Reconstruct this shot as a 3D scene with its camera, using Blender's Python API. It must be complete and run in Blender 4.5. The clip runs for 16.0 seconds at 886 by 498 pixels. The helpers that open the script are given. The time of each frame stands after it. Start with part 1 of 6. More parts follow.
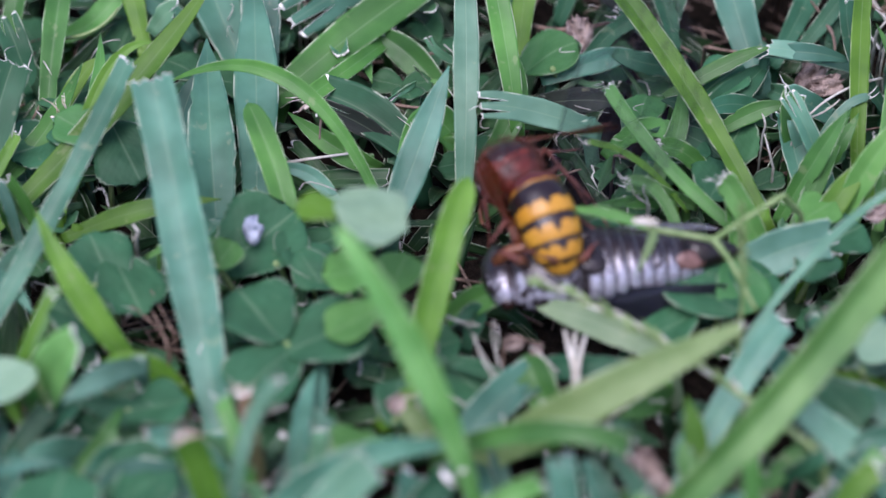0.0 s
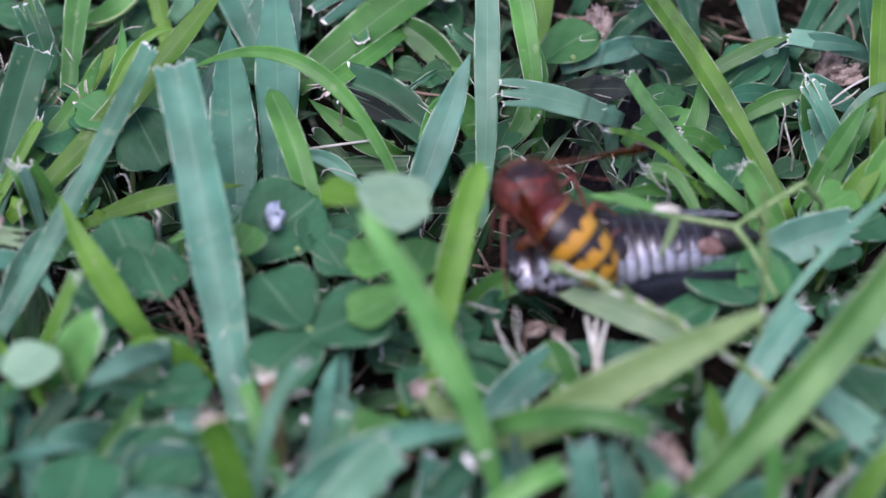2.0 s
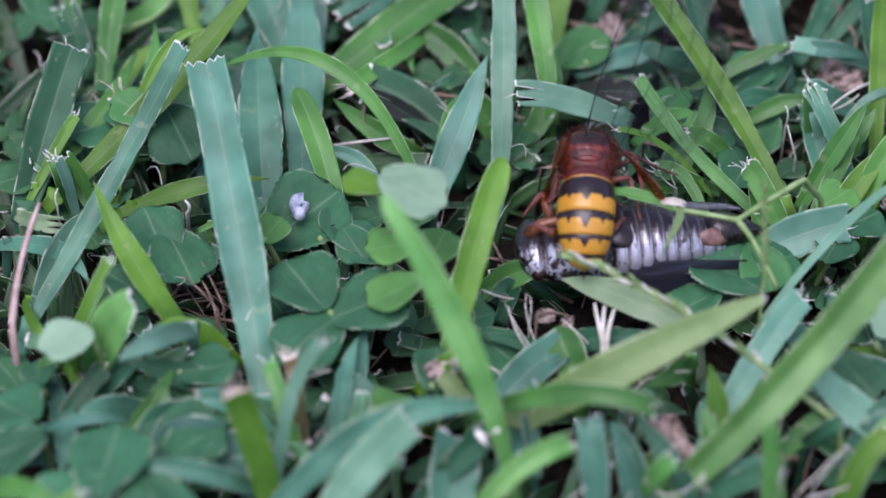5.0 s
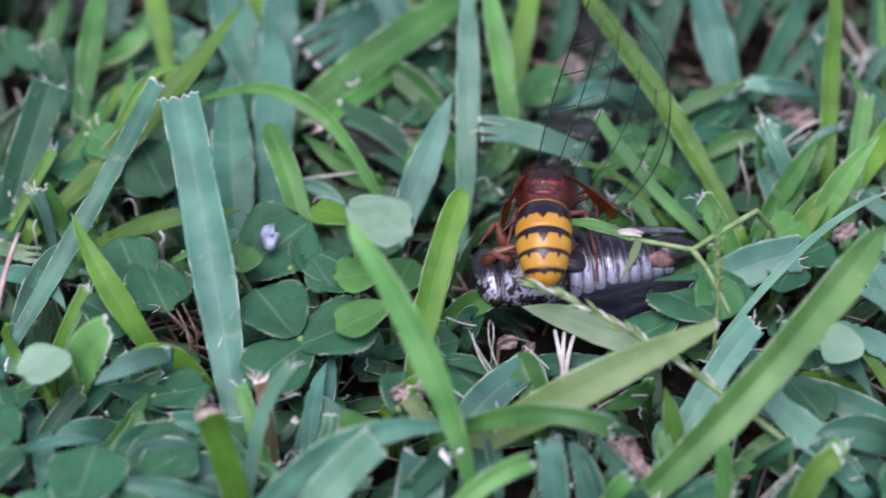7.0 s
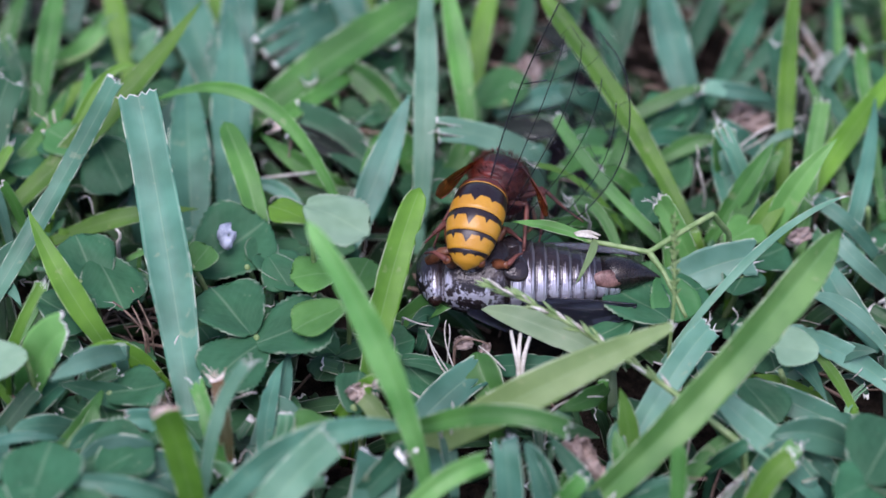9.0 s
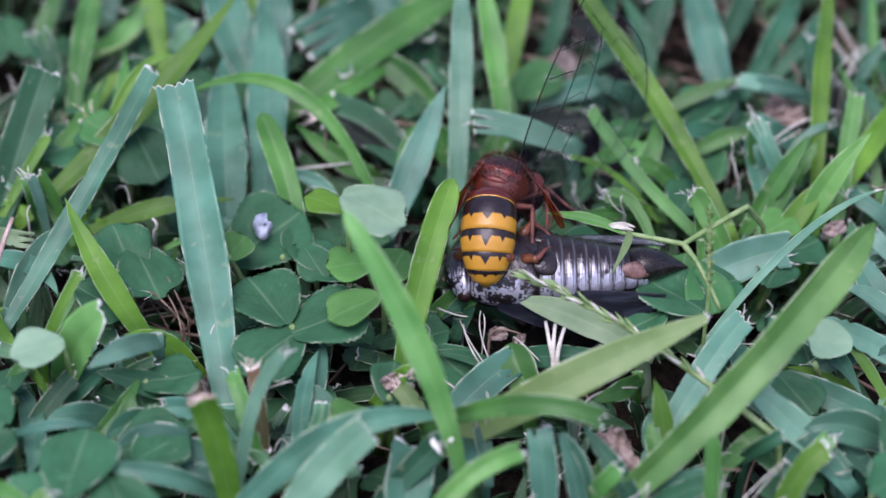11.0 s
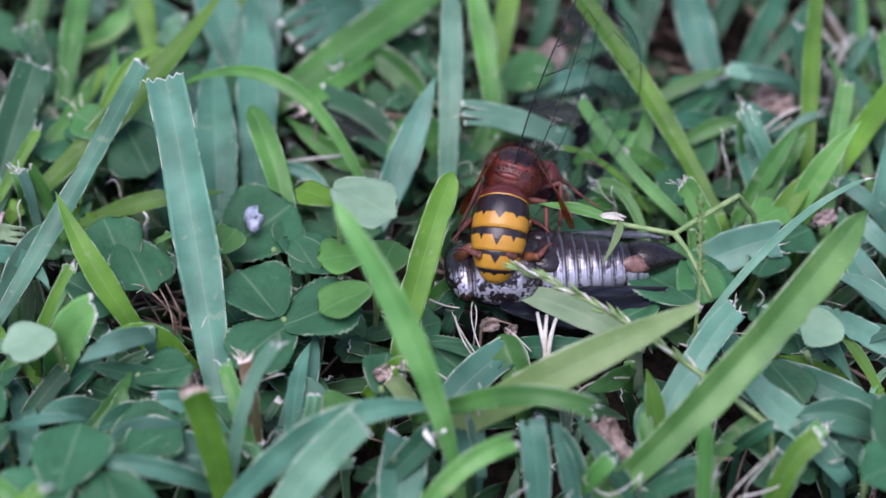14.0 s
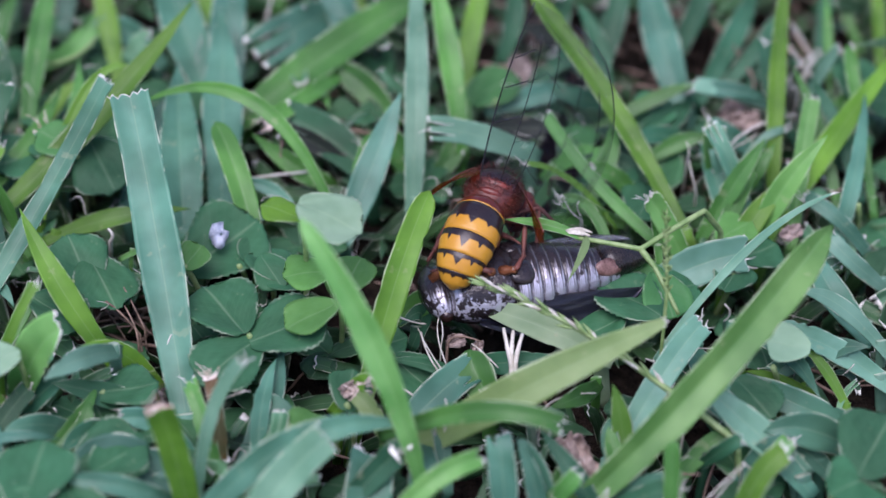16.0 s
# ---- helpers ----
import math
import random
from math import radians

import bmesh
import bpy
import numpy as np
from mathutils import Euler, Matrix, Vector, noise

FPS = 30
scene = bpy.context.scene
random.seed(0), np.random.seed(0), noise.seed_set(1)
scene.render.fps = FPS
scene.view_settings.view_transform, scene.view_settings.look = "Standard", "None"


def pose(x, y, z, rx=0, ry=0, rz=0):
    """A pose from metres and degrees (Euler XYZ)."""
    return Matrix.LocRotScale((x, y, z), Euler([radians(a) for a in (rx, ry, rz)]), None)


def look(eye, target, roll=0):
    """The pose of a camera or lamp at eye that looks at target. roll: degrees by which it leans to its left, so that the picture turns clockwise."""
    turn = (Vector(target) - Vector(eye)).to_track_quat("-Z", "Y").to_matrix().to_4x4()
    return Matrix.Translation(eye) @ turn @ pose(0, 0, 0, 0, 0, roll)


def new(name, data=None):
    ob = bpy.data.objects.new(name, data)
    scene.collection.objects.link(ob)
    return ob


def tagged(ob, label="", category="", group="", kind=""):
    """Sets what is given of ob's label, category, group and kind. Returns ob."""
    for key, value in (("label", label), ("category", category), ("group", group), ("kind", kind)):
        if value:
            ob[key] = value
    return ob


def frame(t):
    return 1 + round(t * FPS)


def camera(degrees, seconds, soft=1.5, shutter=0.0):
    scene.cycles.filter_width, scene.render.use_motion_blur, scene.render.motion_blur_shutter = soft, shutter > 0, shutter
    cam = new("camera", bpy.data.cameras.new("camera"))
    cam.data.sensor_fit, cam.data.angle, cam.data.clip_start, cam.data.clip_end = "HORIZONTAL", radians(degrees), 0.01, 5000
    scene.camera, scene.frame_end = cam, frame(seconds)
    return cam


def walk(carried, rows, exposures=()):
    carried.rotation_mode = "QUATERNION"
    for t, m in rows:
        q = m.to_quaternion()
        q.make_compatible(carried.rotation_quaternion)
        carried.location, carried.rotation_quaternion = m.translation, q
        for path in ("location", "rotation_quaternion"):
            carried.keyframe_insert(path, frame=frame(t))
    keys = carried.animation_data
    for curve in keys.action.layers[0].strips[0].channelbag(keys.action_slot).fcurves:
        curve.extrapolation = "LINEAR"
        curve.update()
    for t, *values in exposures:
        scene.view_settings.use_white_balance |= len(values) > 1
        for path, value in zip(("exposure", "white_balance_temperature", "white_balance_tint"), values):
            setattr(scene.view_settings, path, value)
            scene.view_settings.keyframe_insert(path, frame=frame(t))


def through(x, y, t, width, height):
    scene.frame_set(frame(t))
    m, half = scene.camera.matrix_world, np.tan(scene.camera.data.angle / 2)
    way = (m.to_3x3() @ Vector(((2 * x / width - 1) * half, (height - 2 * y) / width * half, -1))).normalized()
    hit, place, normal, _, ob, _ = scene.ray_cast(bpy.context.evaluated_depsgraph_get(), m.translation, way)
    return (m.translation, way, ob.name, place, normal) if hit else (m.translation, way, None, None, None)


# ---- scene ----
from mathutils import Quaternion

cam = camera(20, 16.0, soft=1.5, shutter=0.5)
PATH = [
    (0, (0.00285, -0.31445, 0.26850), (0.00700, 0.01568, -0.05180), -0.039),
    (0.5, (0.00229, -0.31440, 0.26830), (0.00705, 0.01442, -0.05335), 0.099),
    (1, (0.00163, -0.31478, 0.26847), (0.00404, 0.01441, -0.05281), -0.097),
    (1.5, (0.00115, -0.31571, 0.26841), (0.00321, 0.01377, -0.05258), -0.110),
    (2, (-0.00017, -0.31658, 0.26792), (0.00375, 0.01346, -0.05247), 0.170),
    (2.5, (-0.00040, -0.31707, 0.26797), (0.00363, 0.01317, -0.05222), 0.222),
    (3, (-0.00077, -0.31727, 0.26844), (0.00251, 0.01314, -0.05159), 0.184),
    (3.2, (-0.00109, -0.31790, 0.26847), (0.00084, 0.01327, -0.05079), 0.017),
    (5.3, (0.00099, -0.33819, 0.27499), (0.00078, -0.00002, -0.03685), 0.315),
    (5.5, (0.00113, -0.33969, 0.27520), (0.00173, 0.00039, -0.03455), 0.293),
    (6, (0.00083, -0.34149, 0.27490), (0.00124, -0.00087, -0.03425), 0.393),
    (6.5, (0.00031, -0.34498, 0.27717), (-0.00010, -0.00732, -0.03522), 0.553),
    (7, (0.00149, -0.34815, 0.28085), (0.00661, -0.00575, -0.02629), 0.936),
    (7.5, (0.00204, -0.34763, 0.27967), (0.01463, -0.00385, -0.02571), 1.700),
    (8, (0.00211, -0.34758, 0.28074), (0.01825, -0.00248, -0.02298), 2.069),
    (8.5, (0.00129, -0.34840, 0.28082), (0.01538, -0.00464, -0.02452), 2.224),
    (9, (0.00021, -0.34919, 0.28045), (0.01467, -0.00609, -0.02560), 2.498),
    (11.5, (-0.00164, -0.35182, 0.28034), (0.00670, -0.00895, -0.02620), 2.257),
    (12, (-0.00191, -0.35252, 0.27967), (0.00557, -0.01022, -0.02753), 2.286),
    (12.5, (-0.00165, -0.35219, 0.27932), (0.00619, -0.01120, -0.02933), 2.256),
    (13, (-0.00190, -0.35174, 0.27911), (0.00671, -0.01100, -0.02979), 2.271),
    (13.5, (-0.00213, -0.35166, 0.27953), (0.00845, -0.01093, -0.02932), 2.387),
    (14, (-0.00175, -0.35127, 0.28028), (0.01014, -0.00917, -0.02700), 2.115),
    (14.5, (-0.00137, -0.35136, 0.27879), (0.01337, -0.00758, -0.02650), 2.316),
    (15, (-0.00139, -0.35145, 0.27872), (0.01501, -0.00681, -0.02551), 2.498),
    (15.5, (-0.00111, -0.35096, 0.27918), (0.01583, -0.00678, -0.02553), 2.669),
    (16, (-0.00105, -0.35076, 0.27945), (0.01626, -0.00659, -0.02526), 2.528),
]
walk(cam, [(t, look(eye, target, roll)) for t, eye, target, roll in PATH], [(0, 0.59, 6230, 31), (16, 0.59, 6230, 31)])
cam.data.dof.use_dof = True
cam.data.dof.focus_distance = 0.400
cam.data.dof.aperture_fstop = 9.2

# ---- light: open shade under a bright, hazy sky ----
world = bpy.data.worlds.new("sky")
scene.world = world
world.use_nodes = True
wn = world.node_tree.nodes
sky = wn.new("ShaderNodeTexSky")
sky.sky_type = "NISHITA"
sky.sun_disc = False
sky.sun_elevation, sky.sun_rotation = radians(62), radians(150)
sky.dust_density, sky.air_density = 1.0, 1.3
world.node_tree.links.new(sky.outputs[0], wn["Background"].inputs["Color"])
wn["Background"].inputs["Strength"].default_value = 0.125
sun_data = bpy.data.lights.new("sun", "SUN")
sun_data.energy, sun_data.angle, sun_data.color = 2.7, radians(45), (1.0, 0.98, 0.95)
sun = new("sun", sun_data)
sun.matrix_world = look((-0.25, -0.35, 1.0), (0, 0, 0))

MM = 0.001
SOIL_Z = -0.009


# ---- materials ----
def material(name, rough=0.5, metal=0.0, spec=0.5):
    m = bpy.data.materials.new(name)
    m.use_nodes = True
    b = m.node_tree.nodes["Principled BSDF"]
    b.inputs["Roughness"].default_value, b.inputs["Metallic"].default_value = rough, metal
    b.inputs["Specular IOR Level"].default_value = spec
    return m, m.node_tree, b


def node(tree, kind, **values):
    n = tree.nodes.new("ShaderNode" + kind)
    for key, value in values.items():
        if key == "op":
            n.operation = value
        elif key == "blend":
            n.data_type, n.blend_type = "RGBA", value
        else:
            n.inputs[int(key[1:])].default_value = value
    return n


def math_node(tree, op, a, b=None, c=None):
    n = tree.nodes.new("ShaderNodeMath")
    n.operation = op
    for i, v in enumerate((a, b, c)):
        if v is None:
            continue
        if isinstance(v, (int, float)):
            n.inputs[i].default_value = v
        else:
            tree.links.new(v, n.inputs[i])
    return n.outputs[0]


def mix_colour(tree, fac, a, b, blend="MIX"):
    n = tree.nodes.new("ShaderNodeMix")
    n.data_type, n.blend_type = "RGBA", blend
    for slot, v in ((0, fac), (6, a), (7, b)):
        if isinstance(v, (int, float)):
            n.inputs[slot].default_value = v
        elif isinstance(v, tuple):
            n.inputs[slot].default_value = (*v, 1)
        else:
            tree.links.new(v, n.inputs[slot])
    return n.outputs[2]


def noise_node(tree, scale, detail=3.0, coords=None, stretch=None):
    n = tree.nodes.new("ShaderNodeTexNoise")
    n.inputs["Scale"].default_value, n.inputs["Detail"].default_value = scale, detail
    if coords is None:
        coords = tree.nodes.new("ShaderNodeTexCoord").outputs["Object"]
    if stretch:
        mp = tree.nodes.new("ShaderNodeMapping")
        mp.inputs["Scale"].default_value = stretch
        tree.links.new(coords, mp.inputs["Vector"])
        coords = mp.outputs[0]
    tree.links.new(coords, n.inputs["Vector"])
    return n.outputs["Fac"]


def bump(tree, b, height, strength, distance):
    n = tree.nodes.new("ShaderNodeBump")
    n.inputs["Strength"].default_value, n.inputs["Distance"].default_value = strength, distance
    tree.links.new(height, n.inputs["Height"])
    tree.links.new(n.outputs[0], b.inputs["Normal"])


def sharpen(tree, v, low, high):
    n = tree.nodes.new("ShaderNodeMapRange")
    n.interpolation_type = "SMOOTHSTEP"
    n.inputs["From Min"].default_value, n.inputs["From Max"].default_value = low, high
    tree.links.new(v, n.inputs["Value"])
    return n.outputs[0]


def foliage(name, dark, light, rough=0.41, island=False, veins=16.0, through=0.22, stains=0.2, margin=0.62, net=False, hue=0.3, spread=0.6, shine=0.34):
    """Leaf tissue: parallel or net veins, pale spots, a little light passing through."""
    m, tree, b = material(name, rough, spec=0.17 if net else shine)
    uv = tree.nodes.new("ShaderNodeUVMap").outputs[0]
    sep = tree.nodes.new("ShaderNodeSeparateXYZ")
    tree.links.new(uv, sep.inputs[0])
    u, v = sep.outputs[0], sep.outputs[1]
    if island:
        rnd = tree.nodes.new("ShaderNodeNewGeometry").outputs["Random Per Island"]
    else:
        rnd = tree.nodes.new("ShaderNodeObjectInfo").outputs["Random"]
    big = noise_node(tree, 90, 3)
    fine = noise_node(tree, 900, 2)
    col = mix_colour(tree, sharpen(tree, big, 0.25, 0.75), dark, light)
    # leaves differ: some yellower, some bluer, some duller
    other = math_node(tree, "FRACT", math_node(tree, "MULTIPLY", rnd, 7.31))
    col = mix_colour(tree, math_node(tree, "MULTIPLY", other, hue), col, mix_colour(tree, 1.0, col, (1.35, 1.05, 0.62), "MULTIPLY"))
    blotch = sharpen(tree, noise_node(tree, 230, 4), 0.35, 0.7)
    col = mix_colour(tree, math_node(tree, "MULTIPLY", blotch, 0.4), col, mix_colour(tree, 1.0, col, (0.6, 0.72, 0.6), "MULTIPLY"))
    shade = math_node(tree, "MULTIPLY_ADD", rnd, spread, 1.0 - spread * 0.52)
    col = mix_colour(tree, 1.0, col, mix_grey(tree, shade), "MULTIPLY")
    across = math_node(tree, "ABSOLUTE", math_node(tree, "SUBTRACT", u, 0.5))
    if net:
        across = math_node(tree, "SUBTRACT", math_node(tree, "MULTIPLY", v, 9.0), math_node(tree, "MULTIPLY", across, 9.0))
        wave = math_node(tree, "SINE", math_node(tree, "MULTIPLY", across, 6.283))
        wave = math_node(tree, "POWER", math_node(tree, "MAXIMUM", wave, 0.0), 4.0)
    else:
        drift = noise_node(tree, 1.0, 3, uv, (5.0, 2.0, 1.0))
        wave = math_node(tree, "SINE", math_node(tree, "MULTIPLY_ADD", u, veins * 6.283, math_node(tree, "MULTIPLY", drift, 9.0)))
    wave = math_node(tree, "MULTIPLY_ADD", wave, 0.5, 0.5)
    grain = noise_node(tree, 1.0, 2, uv, (veins * 2.2, 5.0, 1.0))
    stripe = math_node(tree, "MULTIPLY", math_node(tree, "MULTIPLY_ADD", grain, 3.0, math_node(tree, "MULTIPLY", wave, 1.0 if net else 0.35)), 0.035 if net else 0.02)
    col = mix_colour(tree, stripe, col, (0.24, 0.5, 0.3))
    # midrib, paler
    rib = sharpen(tree, math_node(tree, "ABSOLUTE", math_node(tree, "SUBTRACT", u, 0.5)), 0.035, 0.0)
    col = mix_colour(tree, math_node(tree, "MULTIPLY", rib, 0.14), col, (0.42, 0.55, 0.35))
    # the margin, bleached and thin
    rim = sharpen(tree, math_node(tree, "ABSOLUTE", math_node(tree, "SUBTRACT", u, 0.5)), 0.445, 0.49)
    col = mix_colour(tree, math_node(tree, "MULTIPLY", math_node(tree, "MULTIPLY", rim, margin), sharpen(tree, noise_node(tree, 260, 2), 0.44, 0.6)), col, (0.7, 0.76, 0.6))
    # yellowing towards one end and small stains
    spots = sharpen(tree, noise_node(tree, 420, 2), 0.66, 0.74)
    col = mix_colour(tree, math_node(tree, "MULTIPLY", spots, stains), col, (0.42, 0.42, 0.26))
    tree.links.new(col, b.inputs["Base Color"])
    r = math_node(tree, "MULTIPLY_ADD", fine, 0.25, rough - 0.1)
    tree.links.new(r, b.inputs["Roughness"])
    coarse = noise_node(tree, 330, 3)
    relief = math_node(tree, "MULTIPLY_ADD", coarse, 3.0 if net else 0.7, math_node(tree, "MULTIPLY", wave, 0.25 if net else 0.05))
    relief = math_node(tree, "MULTIPLY_ADD", rib, -1.2, relief)
    bump(tree, b, math_node(tree, "MULTIPLY_ADD", fine, 0.7, relief), 0.2, 0.00012)
    tl = tree.nodes.new("ShaderNodeBsdfTranslucent")
    tree.links.new(mix_colour(tree, 1.0, col, (0.85, 1.3, 0.6), "MULTIPLY"), tl.inputs["Color"])
    mx = tree.nodes.new("ShaderNodeMixShader")
    mx.inputs[0].default_value = through
    tree.links.new(b.outputs[0], mx.inputs[1])
    tree.links.new(tl.outputs[0], mx.inputs[2])
    tree.links.new(mx.outputs[0], tree.nodes["Material Output"].inputs[0])
    return m


def mix_grey(tree, v):
    n = tree.nodes.new("ShaderNodeCombineColor")
    for i in range(3):
        tree.links.new(v, n.inputs[i])
    return n.outputs[0]


def mottled(name, a, b2, scale, rough=0.5, metal=0.0, relief=0.3, spec=0.5, depth=0.00015):
    m, tree, b = material(name, rough, metal, spec)
    n1 = noise_node(tree, scale, 4)
    n2 = noise_node(tree, scale * 7, 2)
    f = sharpen(tree, math_node(tree, "MULTIPLY_ADD", n2, 0.35, math_node(tree, "MULTIPLY", n1, 0.75)), 0.35, 0.7)
    tree.links.new(mix_colour(tree, f, a, b2), b.inputs["Base Color"])
    tree.links.new(math_node(tree, "MULTIPLY_ADD", n2, 0.3, rough - 0.12), b.inputs["Roughness"])
    bump(tree, b, math_node(tree, "ADD", n1, n2), relief, depth)
    return m


GRASS = {
    "b": foliage("bluish grass", (0.0318, 0.125, 0.0869), (0.0901, 0.265, 0.196)),
    "p": foliage("pale bluish grass", (0.0935, 0.251, 0.182), (0.198, 0.407, 0.308), 0.38),
    "g": foliage("green grass", (0.036, 0.15, 0.026), (0.09, 0.29, 0.06)),
    "y": foliage("yellowish grass", (0.072, 0.208, 0.016), (0.158, 0.365, 0.04), through=0.35, shine=0.28),
    "l": foliage("light green grass", (0.101, 0.28, 0.0336), (0.202, 0.448, 0.101), through=0.3, shine=0.32),
    "s": foliage("half dried grass", (0.05, 0.06, 0.015), (0.22, 0.08, 0.045), stains=0.15),
    "o": foliage("olive grass", (0.145, 0.255, 0.085), (0.25, 0.375, 0.17), 0.45, through=0.3),
    # darker green: the shade over the rear blades is put into this colour
    "e": foliage("deep green shaded grass", (0.011, 0.07, 0.034), (0.034, 0.145, 0.082), 0.48, shine=0.24),
    "m": foliage("soft green grass", (0.0805, 0.263, 0.06), (0.19, 0.426, 0.14), through=0.3),
    "w": foliage("bleached grass", (0.2, 0.33, 0.2), (0.38, 0.52, 0.36), 0.42, through=0.3, stains=0.4),
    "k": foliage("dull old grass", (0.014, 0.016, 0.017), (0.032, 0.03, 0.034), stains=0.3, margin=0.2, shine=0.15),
}
LEAF = {
    "d": foliage("dark clover", (0.011, 0.072, 0.029), (0.035, 0.16, 0.074), 0.5, veins=6.0, net=True, hue=0.12, margin=0.3, through=0.15),
    "g": foliage("green clover", (0.035, 0.17, 0.045), (0.08, 0.25, 0.08), 0.45, veins=6.0, net=True, margin=0.25),
    "l": foliage("young clover", (0.075, 0.26, 0.055), (0.16, 0.41, 0.12), 0.45, veins=6.0, net=True, margin=0.25, through=0.3),
    "y": foliage("yellowish clover", (0.1, 0.26, 0.012), (0.16, 0.36, 0.03), 0.45, veins=6.0, net=True, margin=0.25, through=0.3),
    "p": foliage("pale clover", (0.22, 0.39, 0.27), (0.36, 0.56, 0.43), 0.4, veins=6.0, net=True, margin=0.25),
}
LOW_CLOVER = foliage("low clover", (0.0136, 0.0723, 0.0289), (0.0425, 0.145, 0.0638), 0.5, veins=6.0, net=True, margin=0.25, through=0.15, hue=0.5, spread=0.9)
CLIPPED = foliage("clipped leaf", (0.03, 0.11, 0.05), (0.12, 0.3, 0.19), island=True, hue=0.5, spread=1.2)
# turf darker than the tall blades, so shade in the gaps is in its colour
TURF = foliage("shade-darkened low turf", (0.0102, 0.0425, 0.017), (0.0382, 0.115, 0.0467), island=True, hue=0.6, spread=1.1)
CUT = mottled("bleached cut edge", (0.42, 0.43, 0.36), (0.82, 0.83, 0.78), 900, 0.7)
STRAW = mottled("straw", (0.06, 0.038, 0.025), (0.27, 0.19, 0.145), 300, 0.75)
PINK_STRAW = mottled("pinkish dry stalk", (0.3, 0.2, 0.17), (0.52, 0.4, 0.36), 400, 0.65)
PALE_STRAW = mottled("bleached straw", (0.35, 0.33, 0.26), (0.62, 0.61, 0.55), 400, 0.65)
STALK = mottled("green stalk", (0.1, 0.2, 0.05), (0.24, 0.34, 0.14), 400, 0.5)
# soil nearly black: deep shade between the blades is put into its colour
SOIL = mottled("shade-darkened soil", (0.006, 0.005, 0.004), (0.04, 0.03, 0.022), 420, 0.95, relief=1.0, spec=0.1, depth=0.002)
FAR_LAWN = mottled("lawn in the distance", (0.01, 0.036, 0.01), (0.035, 0.09, 0.03), 70, 0.8, relief=1.0, depth=0.01)
BITTEN = mottled("bitten brown edge", (0.4, 0.24, 0.16), (0.85, 0.76, 0.68), 700, 0.7)
WITHERED = mottled("withered leaf", (0.1, 0.07, 0.06), (0.4, 0.32, 0.28), 420, 0.75, relief=0.6)
SCRAP = mottled("pale scrap", (0.16, 0.2, 0.27), (0.42, 0.47, 0.56), 420, 0.6)


# ---- building helpers ----
def part(name, bm, mats, parent=None, label="", smooth=True):
    me = bpy.data.meshes.new(name)
    bm.to_mesh(me)
    bm.free()
    for m in mats if isinstance(mats, (list, tuple)) else [mats]:
        me.materials.append(m)
    if smooth:
        me.polygons.foreach_set("use_smooth", [True] * len(me.polygons))
    ob = new(name, me)
    ob.parent = parent
    if label:
        tagged(ob, label)
    return ob


def bezier(a, m, c, s):
    """A bow from a through m (at its half) to c."""
    k = 2 * m - (a + c) / 2
    return a * (1 - s) ** 2 + k * 2 * s * (1 - s) + c * s * s


def bezier_way(a, m, c, s):
    k = 2 * m - (a + c) / 2
    d = (k - a) * 2 * (1 - s) + (c - k) * 2 * s
    return d.normalized() if d.length > 1e-9 else (c - a).normalized()


def loft(bm, rings, mat=0, caps=True, uv=None):
    """Skin a row of closed rings of equal count."""
    vs = [[bm.verts.new(p) for p in ring] for ring in rings]
    n = len(vs[0])
    lay = bm.loops.layers.uv.verify()
    for i in range(len(vs) - 1):
        for j in range(n):
            k = (j + 1) % n
            f = bm.faces.new((vs[i][j], vs[i][k], vs[i + 1][k], vs[i + 1][j]))
            f.material_index = mat
            for loop, (a, b) in zip(f.loops, ((j, i), (j + 1, i), (j + 1, i + 1), (j, i + 1))):
                loop[lay].uv = (a / n, b / (len(vs) - 1))
    if caps:
        for ring, flip in ((vs[0], True), (vs[-1], False)):
            f = bm.faces.new(ring[::-1] if flip else ring)
            f.material_index = mat
    return vs


def oval(y, w, h, zc=0.0, n=24, xc=0.0, top=1.0, squash=1.0):
    """A ring in the plane across y, starting below (-z) and going round; top scales its upper half."""
    out = []
    for j in range(n):
        a = 2 * math.pi * j / n
        x, z = math.sin(a), -math.cos(a)
        z *= top if z > 0 else squash
        out.append(Vector((xc + w * x, y, zc + h * z)))
    return out


def tube(bm, pts, radii, n=6, mat=0):
    rings = []
    ref = Vector((0.31, 0.17, 0.93))
    for i, p in enumerate(pts):
        d = (pts[min(i + 1, len(pts) - 1)] - pts[max(i - 1, 0)]).normalized()
        s = d.cross(ref).normalized()
        u = s.cross(d)
        rings.append([p + (s * math.cos(2 * math.pi * j / n) + u * math.sin(2 * math.pi * j / n)) * radii[i] for j in range(n)])
    loft(bm, rings, mat)


FACE = Vector((0.0, -0.68, 0.73))


def blade_profile(end, s):
    grow = 0.52 + 0.48 * min(1.0, s / 0.42) ** 0.8
    if end == "blunt":
        return grow * (1.0 if s < 0.45 else max(0.2, 1 - 0.8 * ((s - 0.45) / 0.55) ** 1.5))
    if end == "point":
        return grow * (1.0 if s < 0.45 else max(0.03, (1 - ((s - 0.45) / 0.55) ** 1.9)))
    if end == "blade":
        grow = 0.4 + 0.6 * min(1.0, s / 0.5) ** 0.8
        return grow * (1.0 if s < 0.5 else max(0.05, (1 - 0.45 * ((s - 0.5) / 0.5) ** 1.3) * math.sqrt(max(0.0, 1 - max(0.0, (s - 0.9) / 0.1) ** 2))))
    if end == "round":
        return grow * (1.0 if s < 0.8 else max(0.05, math.sqrt(max(0.0, 1 - ((s - 0.8) / 0.2) ** 2))))
    return grow * (1.0 - 0.12 * s)


